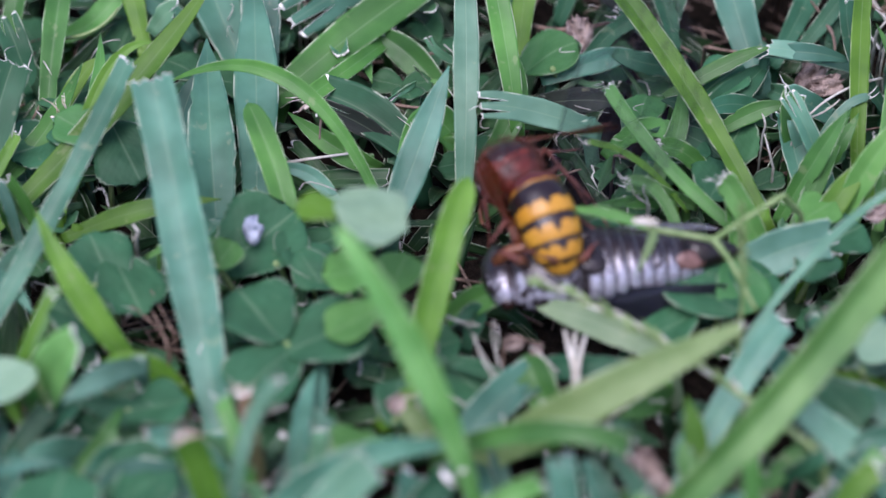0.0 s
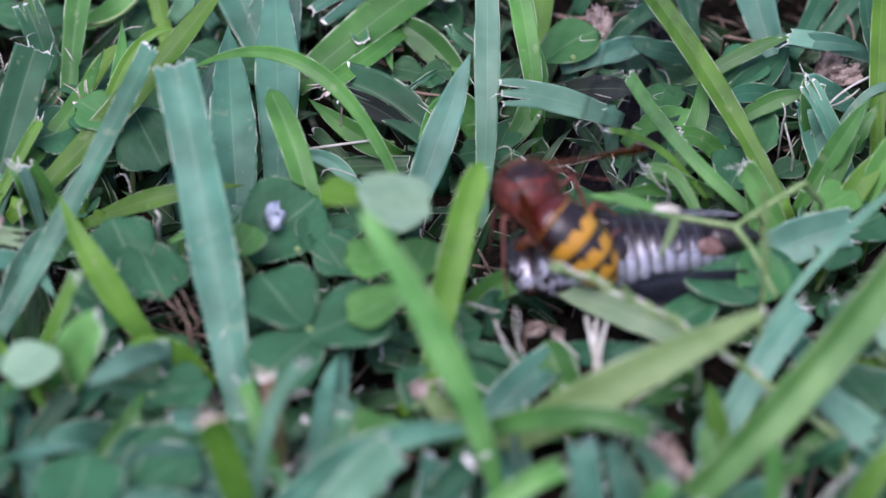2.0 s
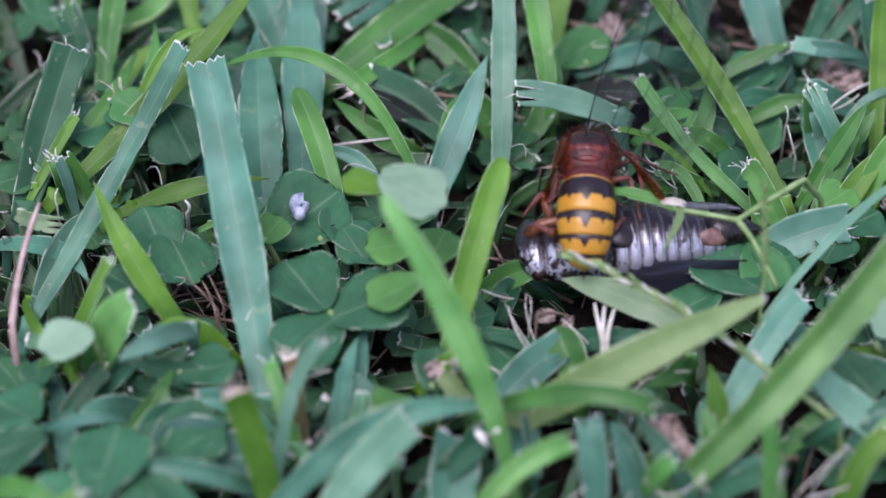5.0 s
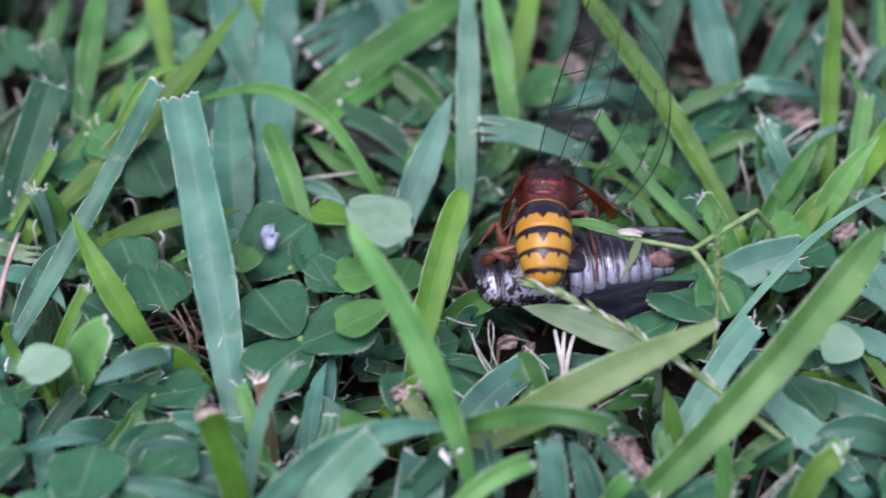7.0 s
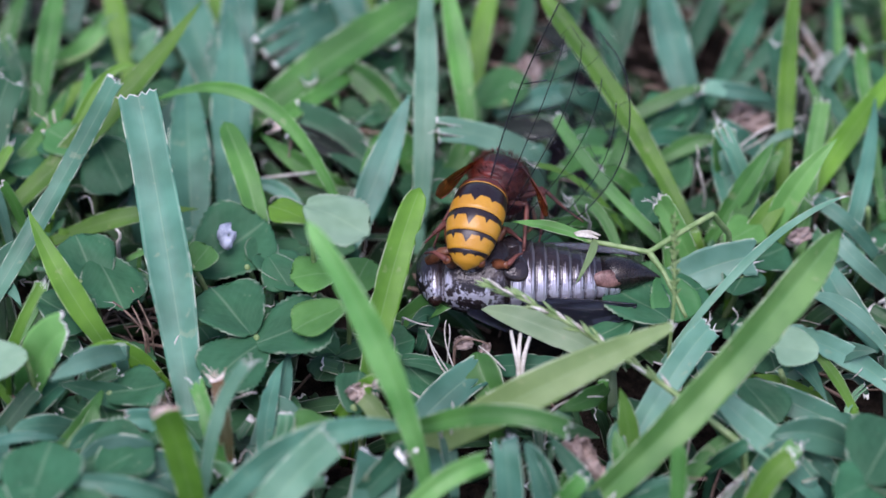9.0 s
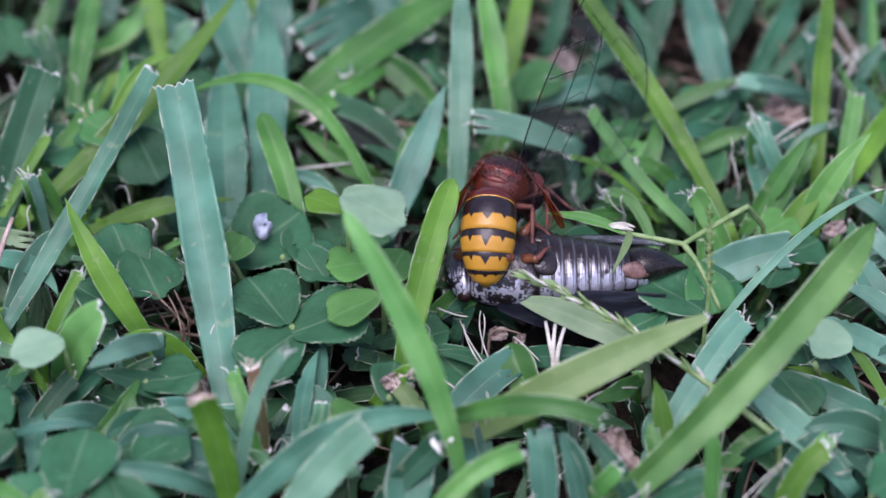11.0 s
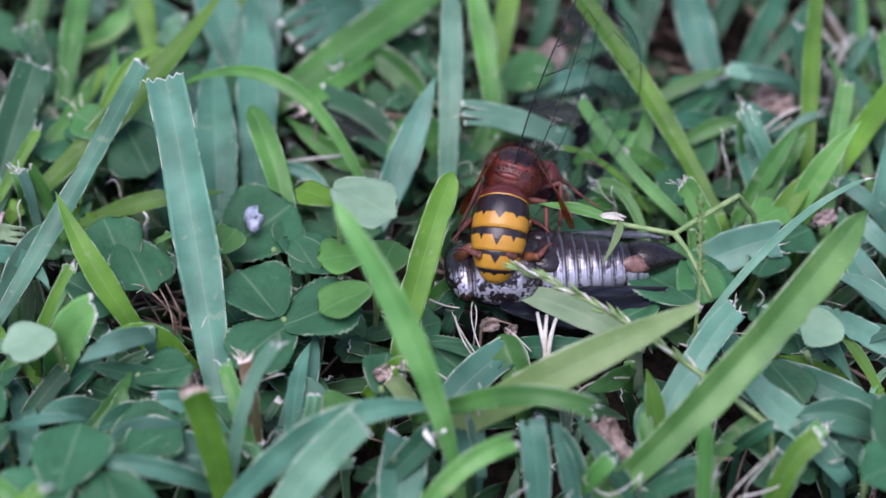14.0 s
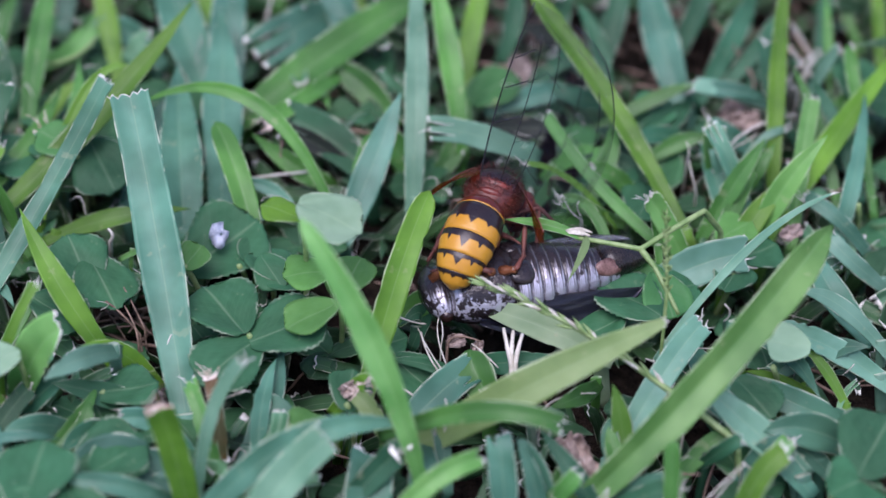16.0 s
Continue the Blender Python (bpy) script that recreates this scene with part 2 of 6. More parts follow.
def blade_mesh(bm, a, m, c, width, end, rng, roll=0.0, segs=14, across=7, thick=0.00022, fold=0.1, pale=1):
    """One grass blade from a through m to c: a shallow trough with a midrib, solid, whole or cut off raggedly."""
    lay = bm.loops.layers.uv.verify()
    face = Matrix.Rotation(roll, 3, (c - a).normalized()) @ FACE
    ragged = end in ("cut", "fray", "bite", "blunt")
    notch = [rng.uniform(-0.0017, 0.0004) / max(0.01, (c - a).length) for _ in range(across)]
    if end == "fray":
        notch = [(rng.uniform(-0.46, -0.28) if j % 4 == 3 else 0.0) + rng.uniform(-0.03, 0.01) for j in range(across)]
    if end == "cut" and across > 6 and 0.0045 < width < 0.007 and rng.random() < 0.6:
        notch[rng.randrange(2, across - 2)] -= 0.0042 / (c - a).length
    if end == "bite":
        notch = [rng.uniform(-0.09, 0.0) if j > 1 else rng.uniform(0.06, 0.12) for j in range(across)]
    torn = 1.0 if rng.random() < 0.55 else 0.25
    nibble = [[1 - torn * (rng.uniform(0, 0.05) + (rng.uniform(0.06, 0.2) if rng.random() < 0.06 else 0)) for _ in range(segs + 1)] for _ in range(2)]
    wob = rng.uniform(0, 6)
    upper, lower = [], []
    for i in range(segs + 1):
        s = i / segs
        if ragged and i == segs - 1:
            s = {"cut": 1 - 0.00055 / (c - a).length, "fray": 0.965, "bite": 0.91, "blunt": 0.985}[end]
        row_u, row_l = [], []
        w = width * blade_profile(end, s) * (1 + 0.03 * math.sin(9 * s + wob))
        for j in range(across):
            q = 2 * j / (across - 1) - 1
            sj = min(s, 1 + notch[j] - 0.003 * (segs - i)) if ragged else s
            p, t = bezier(a, m, c, sj), bezier_way(a, m, c, sj)
            side = t.cross(face)
            side.normalize()
            nrm = side.cross(t)
            ripple = 0.03 * math.sin(14 * s + wob + 2 * q)
            wj = w * (nibble[j > 0][i] if abs(q) > 0.99 and segs > 8 else 1.0)
            p = p + side * (q * wj / 2) + nrm * (w * (fold * abs(q) ** (1.4 if fold < 0.15 else 1.05) + ripple * abs(q)))
            th = thick * (1.6 - 0.9 * abs(q)) / 2
            row_u.append(bm.verts.new(p + nrm * th))
            row_l.append(bm.verts.new(p - nrm * th))
        upper.append(row_u)
        lower.append(row_l)

    def quad(vs, uvs, mat):
        f = bm.faces.new(vs)
        f.material_index = mat
        for loop, t2 in zip(f.loops, uvs):
            loop[lay].uv = t2

    for i in range(segs):
        mat = pale if ragged and i == segs - 1 else 0
        v0, v1 = i / segs, (i + 1) / segs
        for j in range(across - 1):
            u0, u1 = j / (across - 1), (j + 1) / (across - 1)
            uvs = ((u0, v0), (u1, v0), (u1, v1), (u0, v1))
            quad((upper[i][j], upper[i][j + 1], upper[i + 1][j + 1], upper[i + 1][j]), uvs, mat)
            quad((lower[i][j], lower[i + 1][j], lower[i + 1][j + 1], lower[i][j + 1]), (uvs[0], uvs[3], uvs[2], uvs[1]), mat)
        for j, u in ((0, 0.0), (across - 1, 1.0)):
            e = (upper[i][j], upper[i + 1][j], lower[i + 1][j], lower[i][j])
            quad(e if j == 0 else e[::-1], ((u, v0),) * 4, mat)
    for i, flip in ((0, False), (segs, True)):
        for j in range(across - 1):
            e = (upper[i][j], lower[i][j], lower[i][j + 1], upper[i][j + 1])
            quad(e[::-1] if flip else e, ((0.5, float(flip)),) * 4, pale if ragged and flip else 0)


blade_rng = random.Random(7)
fibre_rng = random.Random(17)
COLOUR_WORDS = {"b": "blue-green", "p": "pale blue-green", "g": "mid-green", "y": "yellow-green", "l": "light green", "s": "browning", "k": "dark withered", "o": "olive-yellow", "e": "deep green, shade-darkened", "m": "soft green", "w": "bleached whitish-green"}
END_WORDS = {"point": "with a tapering tip", "round": "with a blunt rounded tip", "blade": "narrowing to a rounded tip", "cut": "with a ragged white mown end", "blunt": "narrowing to a blunt torn white tip", "fray": "with a split, frayed white end", "bite": "with a bitten pinkish-brown end"}


def grass_blade(base, mid, tip, width, kind, end):
    a, m, c = (Vector(p) * MM for p in (base, mid, tip))
    bm = bmesh.new()
    # the foot runs on down into the soil
    down = (a - m).normalized() * 0.004 + Vector((0, 0, -0.003))
    blade_mesh(bm, a + down * 0.6, m, c, width * MM, end, blade_rng, blade_rng.uniform(-0.2, 0.2), 24, 11, fold=0.26 if kind == "m" else fibre_rng.uniform(0.06, 0.2))
    run = Vector((a.x - m.x, a.y - m.y, 0)) * 0.25
    origin = Vector((a.x + run.x, a.y + run.y, SOIL_Z))
    bmesh.ops.translate(bm, verts=bm.verts, vec=-origin)
    edge = bm.copy()
    bmesh.ops.delete(bm, geom=[f for f in bm.faces if f.material_index == 1], context="FACES")
    bmesh.ops.delete(edge, geom=[f for f in edge.faces if f.material_index == 0], context="FACES")
    thing = new("grass_plant", None)
    thing.location = origin
    blade = part("blade", bm, GRASS[kind], thing)
    # the sheath: a flattened tube from the soil round the blade's foot
    sheath = bmesh.new()
    foot, top = Vector((0, 0, -0.001)), a - origin
    axis = (top - foot).normalized()
    side = axis.cross(FACE).normalized()
    thick = side.cross(axis)
    rings = []
    for k in range(5):
        q = k / 4
        r = width * MM * (0.2 + 0.08 * q)
        rings.append([foot.lerp(top, q) + side * math.cos(2 * math.pi * j / 10) * r + thick * (math.sin(2 * math.pi * j / 10) * r * 0.4 - r * 0.5) for j in range(10)])
    loft(sheath, rings)
    part("sheath", sheath, GRASS[kind], thing)
    if edge.faces:
        for f in edge.faces:
            f.material_index = 0
        # loose fibres standing out of the tear
        way = bezier_way(a, m, c, 1.0)
        side = way.cross(FACE).normalized()
        for _ in range(fibre_rng.randint(4, 7) if end == "bite" else fibre_rng.randint(0, 3)):
            at = bezier(a, m, c, 0.95) - origin + side * fibre_rng.uniform(-0.4, 0.4) * width * blade_profile(end, 1.0) * MM
            drift = way + side * fibre_rng.uniform(-0.6, 0.6) + FACE * fibre_rng.uniform(-0.3, 0.5)
            reach = fibre_rng.uniform(1.5, 3.6 if end == "bite" else 2.6) * MM
            curl = side * fibre_rng.uniform(-0.3, 0.3) * reach
            tube(edge, [at, at + drift * reach * 0.55, at + drift * reach + curl], [0.00011, 0.00009, 0.00004], 4)
        part("mown_edge", edge, BITTEN if end == "bite" else CUT, blade, "bitten pinkish-brown edge" if end == "bite" else "bleached ragged edge left by mowing")
    else:
        edge.free()
    return tagged(thing, f"{COLOUR_WORDS[kind]} lawn grass leaf {END_WORDS[end]}", "grass", "lawn grass plants")


def leaflet_mesh(bm, size, rng, rows=25, cols=13):
    """A clover leaflet along +y from the origin: finely toothed edge, folded along its midrib, slightly cupped, solid."""
    lay = bm.loops.layers.uv.verify()
    cup, droop = rng.uniform(0.02, 0.22), rng.uniform(-0.3, 0.0)
    notch, broad = rng.uniform(0.0, 0.05), rng.uniform(0.5, 0.56)
    wave, phase = rng.uniform(0.01, 0.035), rng.uniform(0, 6)
    tops, unders = [], []
    for i in range(rows):
        s = i / (rows - 1)
        k = 0.02 + 0.965 * s
        half = size * broad * 1.14 * k ** 0.5 * math.sqrt(1 - k ** 5)
        ru, rl = [], []
        for j in range(cols):
            q = 2 * j / (cols - 1) - 1
            edge = 1 + ((0.032 if i % 2 else -0.028) + rng.uniform(-0.02, 0.012) if abs(q) == 1 else 0)
            y = size * (s * 0.98 - (notch * (1 - abs(q)) * s ** 6) - 0.09 * q * q * s)
            if i == rows - 1:
                y += size * ((0.012 if j % 2 else -0.012) + rng.uniform(-0.01, 0.01))
            x = q * half * edge
            z = size * (cup * abs(q) ** 1.5 * half / size + droop * s * s * 0.5 + wave * math.sin(6 * s + 4 * q + phase))
            over, under = Vector((x, y, z + 0.00012)), Vector((x, y, z - 0.00008))
            ru.append(bm.verts.new(over))
            rl.append(bm.verts.new(under))
        tops.append(ru)
        unders.append(rl)
    for i in range(rows - 1):
        for j in range(cols - 1):
            uvs = [(b / (cols - 1), a / (rows - 1)) for a, b in ((i, j), (i, j + 1), (i + 1, j + 1), (i + 1, j))]
            f = bm.faces.new((tops[i][j], tops[i][j + 1], tops[i + 1][j + 1], tops[i + 1][j]))
            g = bm.faces.new((unders[i][j], unders[i + 1][j], unders[i + 1][j + 1], unders[i][j + 1]))
            for loop, t2 in zip(f.loops, uvs):
                loop[lay].uv = t2
            for loop, t2 in zip(g.loops, (uvs[0], uvs[3], uvs[2], uvs[1])):
                loop[lay].uv = t2
        for j in (0, cols - 1):
            e = (tops[i][j], tops[i + 1][j], unders[i + 1][j], unders[i][j])
            bm.faces.new(e if j == 0 else e[::-1])
    for i in (0, rows - 1):
        for j in range(cols - 1):
            e = (tops[i][j], unders[i][j], unders[i][j + 1], tops[i][j + 1])
            bm.faces.new(e if i == 0 else e[::-1])


leaf_rng = random.Random(11)
LEAF_WORDS = {"d": "dark green", "g": "green", "l": "light young", "y": "bright yellow-green", "p": "pale green"}


def clover(*leaves):
    """One clover leaf of up to three leaflets on a thin stalk. Each: middle in mm, width in mm, heading in degrees, kind and, if known, the lean towards the front."""
    mids = [Vector(l[0]) * MM for l in leaves]
    hub = Vector((0, 0, 0))
    for mid, l in zip(mids, leaves):
        hub += mid - Vector((math.cos(radians(l[2])), math.sin(radians(l[2])), 0)) * l[1] * MM * 0.5
    hub /= len(leaves)
    if len(leaves) == 1:
        hub = mids[0] - Vector((math.cos(radians(leaves[0][2])), math.sin(radians(leaves[0][2])), 0)) * leaves[0][1] * MM * 0.5
    foot = Vector((hub.x + leaf_rng.uniform(-0.004, 0.004), hub.y + leaf_rng.uniform(0.001, 0.005), SOIL_Z - 0.001))
    thing = new("clover", None)
    thing.location = (foot.x, foot.y, SOIL_Z)
    inverse = Matrix.Translation((-foot.x, -foot.y, -SOIL_Z))
    bm = bmesh.new()
    pts = [bezier(foot, (foot + hub) / 2 + Vector((0.001, 0.001, 0)), hub, k / 6) for k in range(7)]
    tube(bm, [inverse @ p for p in pts], [0.00045] * 7)
    part("stalk", bm, STALK, thing)
    for mid, (_, width, heading, kind, *given) in zip(mids, leaves):
        bm = bmesh.new()
        size = width * MM * 1.22
        leaflet_mesh(bm, size, leaf_rng)
        ob = part("leaflet", bm, LEAF[kind], thing)
        lean = given[0] if given else leaf_rng.uniform(-4, 22)
        turn = Matrix.Rotation(radians(lean), 4, "X") @ Matrix.Rotation(radians(leaf_rng.uniform(-16, 16)), 4, "Y") @ Matrix.Rotation(radians(heading - 90), 4, "Z")
        ob.matrix_basis = inverse @ Matrix.Translation(mid) @ turn @ Matrix.Translation((0, -size * 0.48, 0))
    kind = leaves[0][3]
    count = {1: "single-leaflet", 2: "two-leaflet", 3: "three-leaflet"}[len(leaves)]
    return tagged(thing, f"{LEAF_WORDS[kind]} {count} clover leaf in the lawn", "clover", "clover in the lawn")


STEM_MATERIAL = {"straw": STRAW, "pinkish": PINK_STRAW, "pale": PALE_STRAW, "green": STALK}
STEM_WORDS = {"pinkish": "pale pinkish dry grass stalk leaning in the lawn", "straw": "dry brown straw stem lying in the lawn", "pale": "bleached dry grass fibre among the blades", "green": "thin green grass stem in the lawn"}
stem_rng = random.Random(5)


def stem(name, base, mid, tip, radius, kind):
    a, m, c = (Vector(p) * MM for p in (base, mid, tip))
    bm = bmesh.new()
    pts = [bezier(a, m, c, k / 12) for k in range(13)]
    if a.z < 0.01:
        pts[0] = pts[0] + Vector((0, 0, SOIL_Z - a.z))
    radii = [radius * MM * (1.1 - 0.45 * k / 12 + stem_rng.uniform(-0.08, 0.08)) for k in range(13)]
    tube(bm, [p - Vector((a.x, a.y, 0)) for p in pts], radii, 6)
    ob = part(name, bm, STEM_MATERIAL[kind])
    ob.location = (a.x, a.y, 0)
    return tagged(ob, STEM_WORDS[kind], "straw" if kind != "green" else "grass", "stems in the lawn")


def seed_head(base, mid, tip):
    """A bent green stalk whose far half carries small overlapping spikelets."""
    a, m, c = (Vector(p) * MM for p in (base, mid, tip))
    root = Vector((a.x, a.y, 0))
    thing = new("flowering_grass", None)
    thing.location = root
    bm = bmesh.new()
    pts = [bezier(a, m, c, k / 20) - root for k in range(21)]
    pts[0] += Vector((0, 0, SOIL_Z - a.z))
    tube(bm, pts, [0.0006 - 0.0004 * k / 20 for k in range(21)])
    part("stalk", bm, STALK, thing)
    rng = random.Random(3)
    for k in range(44):
        s = 0.2 + 0.8 * k / 43
        p, d = bezier(a, m, c, s) - root, bezier_way(a, m, c, s)
        out = Vector((rng.uniform(-1, 1), rng.uniform(-1, 1), rng.uniform(-0.4, 1))).normalized()
        way = (d + out * 0.35).normalized()
        bm = bmesh.new()
        n = 5
        tube(bm, [p + out * 0.0003 + way * 0.003 * i / n for i in range(n + 1)], [0.0001, 0.00024, 0.0003, 0.00026, 0.00014, 0.00003], 5)
        part("spikelet", bm, PALE_STRAW if k % 4 == 0 else STALK, thing)
    return tagged(thing, "green grass seed head with pale spikelets on a bent stalk", "seed head")


def creeping_plant():
    """A thin creeping stalk with a knee, a torn pale leaf along it, a hanging shred and a side shoot."""
    root = Vector((62, -40, 0)) * MM
    thing = new("creeping_grass", None)
    thing.location = (root.x, root.y, SOIL_Z)
    off = Vector((root.x, root.y, SOIL_Z))
    rng = random.Random(15)

    def tubes(name, rows, radii, label=""):
        bm = bmesh.new()
        pts = [Vector(p) * MM - off for p in rows]
        line = []
        for a, c in zip(pts, pts[1:]):
            line += [a.lerp(c, k / 5) for k in range(5)]
        line.append(pts[-1])
        n = len(line) - 1
        tube(bm, line, [(radii[0] + (radii[1] - radii[0]) * k / n) * MM * rng.uniform(0.9, 1.1) for k in range(n + 1)], 8)
        return part(name, bm, STALK, thing, label)
    tubes("stalk", ((62.0, -40.0, -10.0), (59.5, -43.5, 12.0), (55.8, -46.7, 19.0), (50.5, -50.3, 18.2), (45.2, -53.8, 17.0), (40.0, -52.2, 16.8), (35.0, -50.7, 16.6)), (0.5, 0.42))
    tubes("side_shoot", ((45.2, -53.8, 17.0), (47.3, -56.5, 15.6), (49.0, -59.5, 13.8), (51.0, -62.5, 11.0)), (0.5, 0.34))
    for name, a, m, c, w, end, mat in (("leaf", (36.0, -51.0, 16.7), (30.4, -49.0, 17.6), (23.8, -46.6, 16.6), 1.9, "point", GRASS["g"]), ("torn_end", (33.6, -50.2, 17.3), (35.6, -50.6, 17.8), (37.4, -50.9, 17.3), 1.3, "fray", PALE_STRAW),
                                       ("hanging_shred", (36.4, -51.2, 16.8), (36.2, -54.2, 17.2), (33.4, -59.4, 14.8), 1.3, "point", GRASS["o"])):
        bm = bmesh.new()
        blade_mesh(bm, Vector(a) * MM - off, Vector(m) * MM - off, Vector(c) * MM - off, w * MM, end, rng, 0.15, 12, 9, fold=0.2)
        for f in bm.faces:
            f.material_index = 0
        part(name, bm, mat, thing, "bleached frayed leaf end" if end == "fray" else "")
    return tagged(thing, "creeping pale green grass stalk with a torn leaf over the cicada", "grass")


def seed_spike(base, tip):
    """A slim upright spike packed with tiny yellow-green grains."""
    a, c = Vector(base) * MM, Vector(tip) * MM
    foot = Vector((a.x, a.y - 0.004, SOIL_Z))
    thing = new("flowering_grass", None)
    thing.location = foot
    bm = bmesh.new()
    pts = [foot, foot.lerp(a, 0.5), a] + [a.lerp(c, k / 8) for k in range(1, 9)]
    tube(bm, [p - foot for p in pts], [0.0003] * 3 + [0.00028 - 0.00002 * k for k in range(8)], 6)
    part("stalk", bm, STALK, thing)
    rng = random.Random(4)
    for k in range(34):
        p = a.lerp(c, (k + 0.5) / 34) - foot
        out = Vector((math.cos(k * 2.4), math.sin(k * 2.4), 0))
        way = (out * 0.5 + Vector((0, 0, 1))).normalized()
        bm = bmesh.new()
        tube(bm, [p + out * 0.0002 + way * 0.0014 * i / 4 for i in range(5)], [0.00006, 0.0002, 0.00023, 0.00016, 0.00004], 5)
        part("grain", bm, PALE_STRAW if rng.random() < 0.04 else STALK, thing)
    return tagged(thing, "slim upright yellow-green grass seed spike", "seed head")


crumple_rng = random.Random(21)


def crumpled_leaf(at, size):
    p0 = Vector(at) * MM
    bm = bmesh.new()
    n, r = 12, size * MM / 2
    top, low = [], []
    turn = Matrix.Rotation(0.75, 3, "X") @ Matrix.Rotation(crumple_rng.uniform(0, 3), 3, "Z")
    a1, a2 = crumple_rng.uniform(0, 6), crumple_rng.uniform(0, 6)
    for i in range(n):
        ru, rl = [], []
        for j in range(n):
            x, y = (2 * i / (n - 1) - 1), (2 * j / (n - 1) - 1)
            edge = max(abs(x), abs(y)) > 0.99
            k = min(1.0, 1.05 / max(1e-6, math.hypot(x, y))) * (crumple_rng.uniform(0.7, 1.1) if edge else 1.0)
            z = 0.3 * abs(math.sin(3.1 * x + 1.7 * y + a1)) + 0.22 * abs(math.sin(2.3 * y - 3.4 * x + a2)) + crumple_rng.uniform(-0.05, 0.05)
            q = turn @ Vector((x * k * r * 0.65, y * k * r, z * r))
            ru.append(bm.verts.new(q))
            rl.append(bm.verts.new(q - Vector((0, 0, 0.0002))))
        top.append(ru)
        low.append(rl)
    for i in range(n - 1):
        for j in range(n - 1):
            bm.faces.new((top[i][j], top[i + 1][j], top[i + 1][j + 1], top[i][j + 1]))
            bm.faces.new((low[i][j], low[i][j + 1], low[i + 1][j + 1], low[i + 1][j]))
    ob = part("withered_leaf", bm, WITHERED, smooth=False)
    ob.location = p0
    return tagged(ob, "crumpled pinkish-brown withered leaf caught in the grass", "dead leaf", "withered leaves")


def torn_scrap(at, size):
    """A small torn pale scrap with a hole, stuck on a clover leaf."""
    bm = bmesh.new()
    rng = random.Random(2)
    n, s = 18, size * MM / 2
    rings = []
    for layer in (0.00012, -0.00012):
        outer = [Vector((math.cos(a) * s * 0.7 * k, math.sin(a) * s * k, layer + 0.0004 * math.sin(3 * a))) for a, k in ((2 * math.pi * i / n, rng.uniform(0.62, 1.15)) for i in range(n))]
        inner = [Vector((math.cos(a) * s * 0.07 + 0.0005, math.sin(a) * s * 0.1 + 0.0002, layer + 0.0002)) for a in (2 * math.pi * i / n for i in range(n))]
        rings += [outer, inner] if layer > 0 else [inner, outer]
    rings.append(rings[0])
    loft(bm, rings, caps=False)
    bmesh.ops.remove_doubles(bm, verts=bm.verts, dist=1e-7)
    ob = part("leaf_scrap", bm, SCRAP)
    ob.matrix_basis = Matrix.Translation(Vector(at) * MM) @ pose(0, 0, 0, 35, 0, -15)
    return tagged(ob, "small torn whitish scrap with a hole on a clover leaf", "scrap")


# ---- ground ----
def ground():
    bm = bmesh.new()
    steps = [-400, -60, -8, -1.5, -0.6, -0.3] + [-0.2 + 0.01 * k for k in range(41)] + [0.3, 0.6, 1.5, 8, 60, 400]
    grid = []
    for y in steps:
        row = []
        for x in steps:
            near = max(abs(x), abs(y)) < 0.3
            z = 0.0025 * noise.noise(Vector((x * 45, y * 45, 0))) + 0.001 * noise.noise(Vector((x * 160, y * 160, 5))) + SOIL_Z if near else SOIL_Z
            row.append(bm.verts.new((x, y, z)))
        grid.append(row)
    for i in range(len(steps) - 1):
        for j in range(len(steps) - 1):
            f = bm.faces.new((grid[i][j], grid[i][j + 1], grid[i + 1][j + 1], grid[i + 1][j]))
            f.material_index = 0 if math.hypot(*f.calc_center_median().xy) < 0.17 else 1
    return tagged(part("ground", bm, [SOIL, FAR_LAWN]), "dark soil under the lawn, shade put into its colour, green farther off", "ground", kind="structure")


ground()

CICADA_MIDDLE = Vector((0.029, -0.049, 0))


# bare hollows between the tufts, where dead straw shows: x, y, half width, half depth
HOLLOWS = ((0.0766, 0.0272, 0.0149, 0.0203),
           (0.0495, 0.0216, 0.0105, 0.0139),
           (0.0618, 0.0412, 0.0130, 0.0096),
           (0.0330, 0.0284, 0.0117, 0.0141),
           (0.0939, 0.0362, 0.0065, 0.0095),
           (-0.0381, -0.0485, 0.0043, 0.0076),
           (-0.0050, 0.0093, 0.0092, 0.0060),
           (-0.0582, 0.0104, 0.0041, 0.0090),
           (0.0620, -0.0122, 0.0060, 0.0059),
           (-0.0316, -0.0716, 0.0033, 0.0061))


def in_hollow(x, y, grow=1.0):
    return any(((x - hx) / (rx * grow)) ** 2 + ((y - hy) / (ry * grow)) ** 2 < 1 for hx, hy, rx, ry in HOLLOWS)


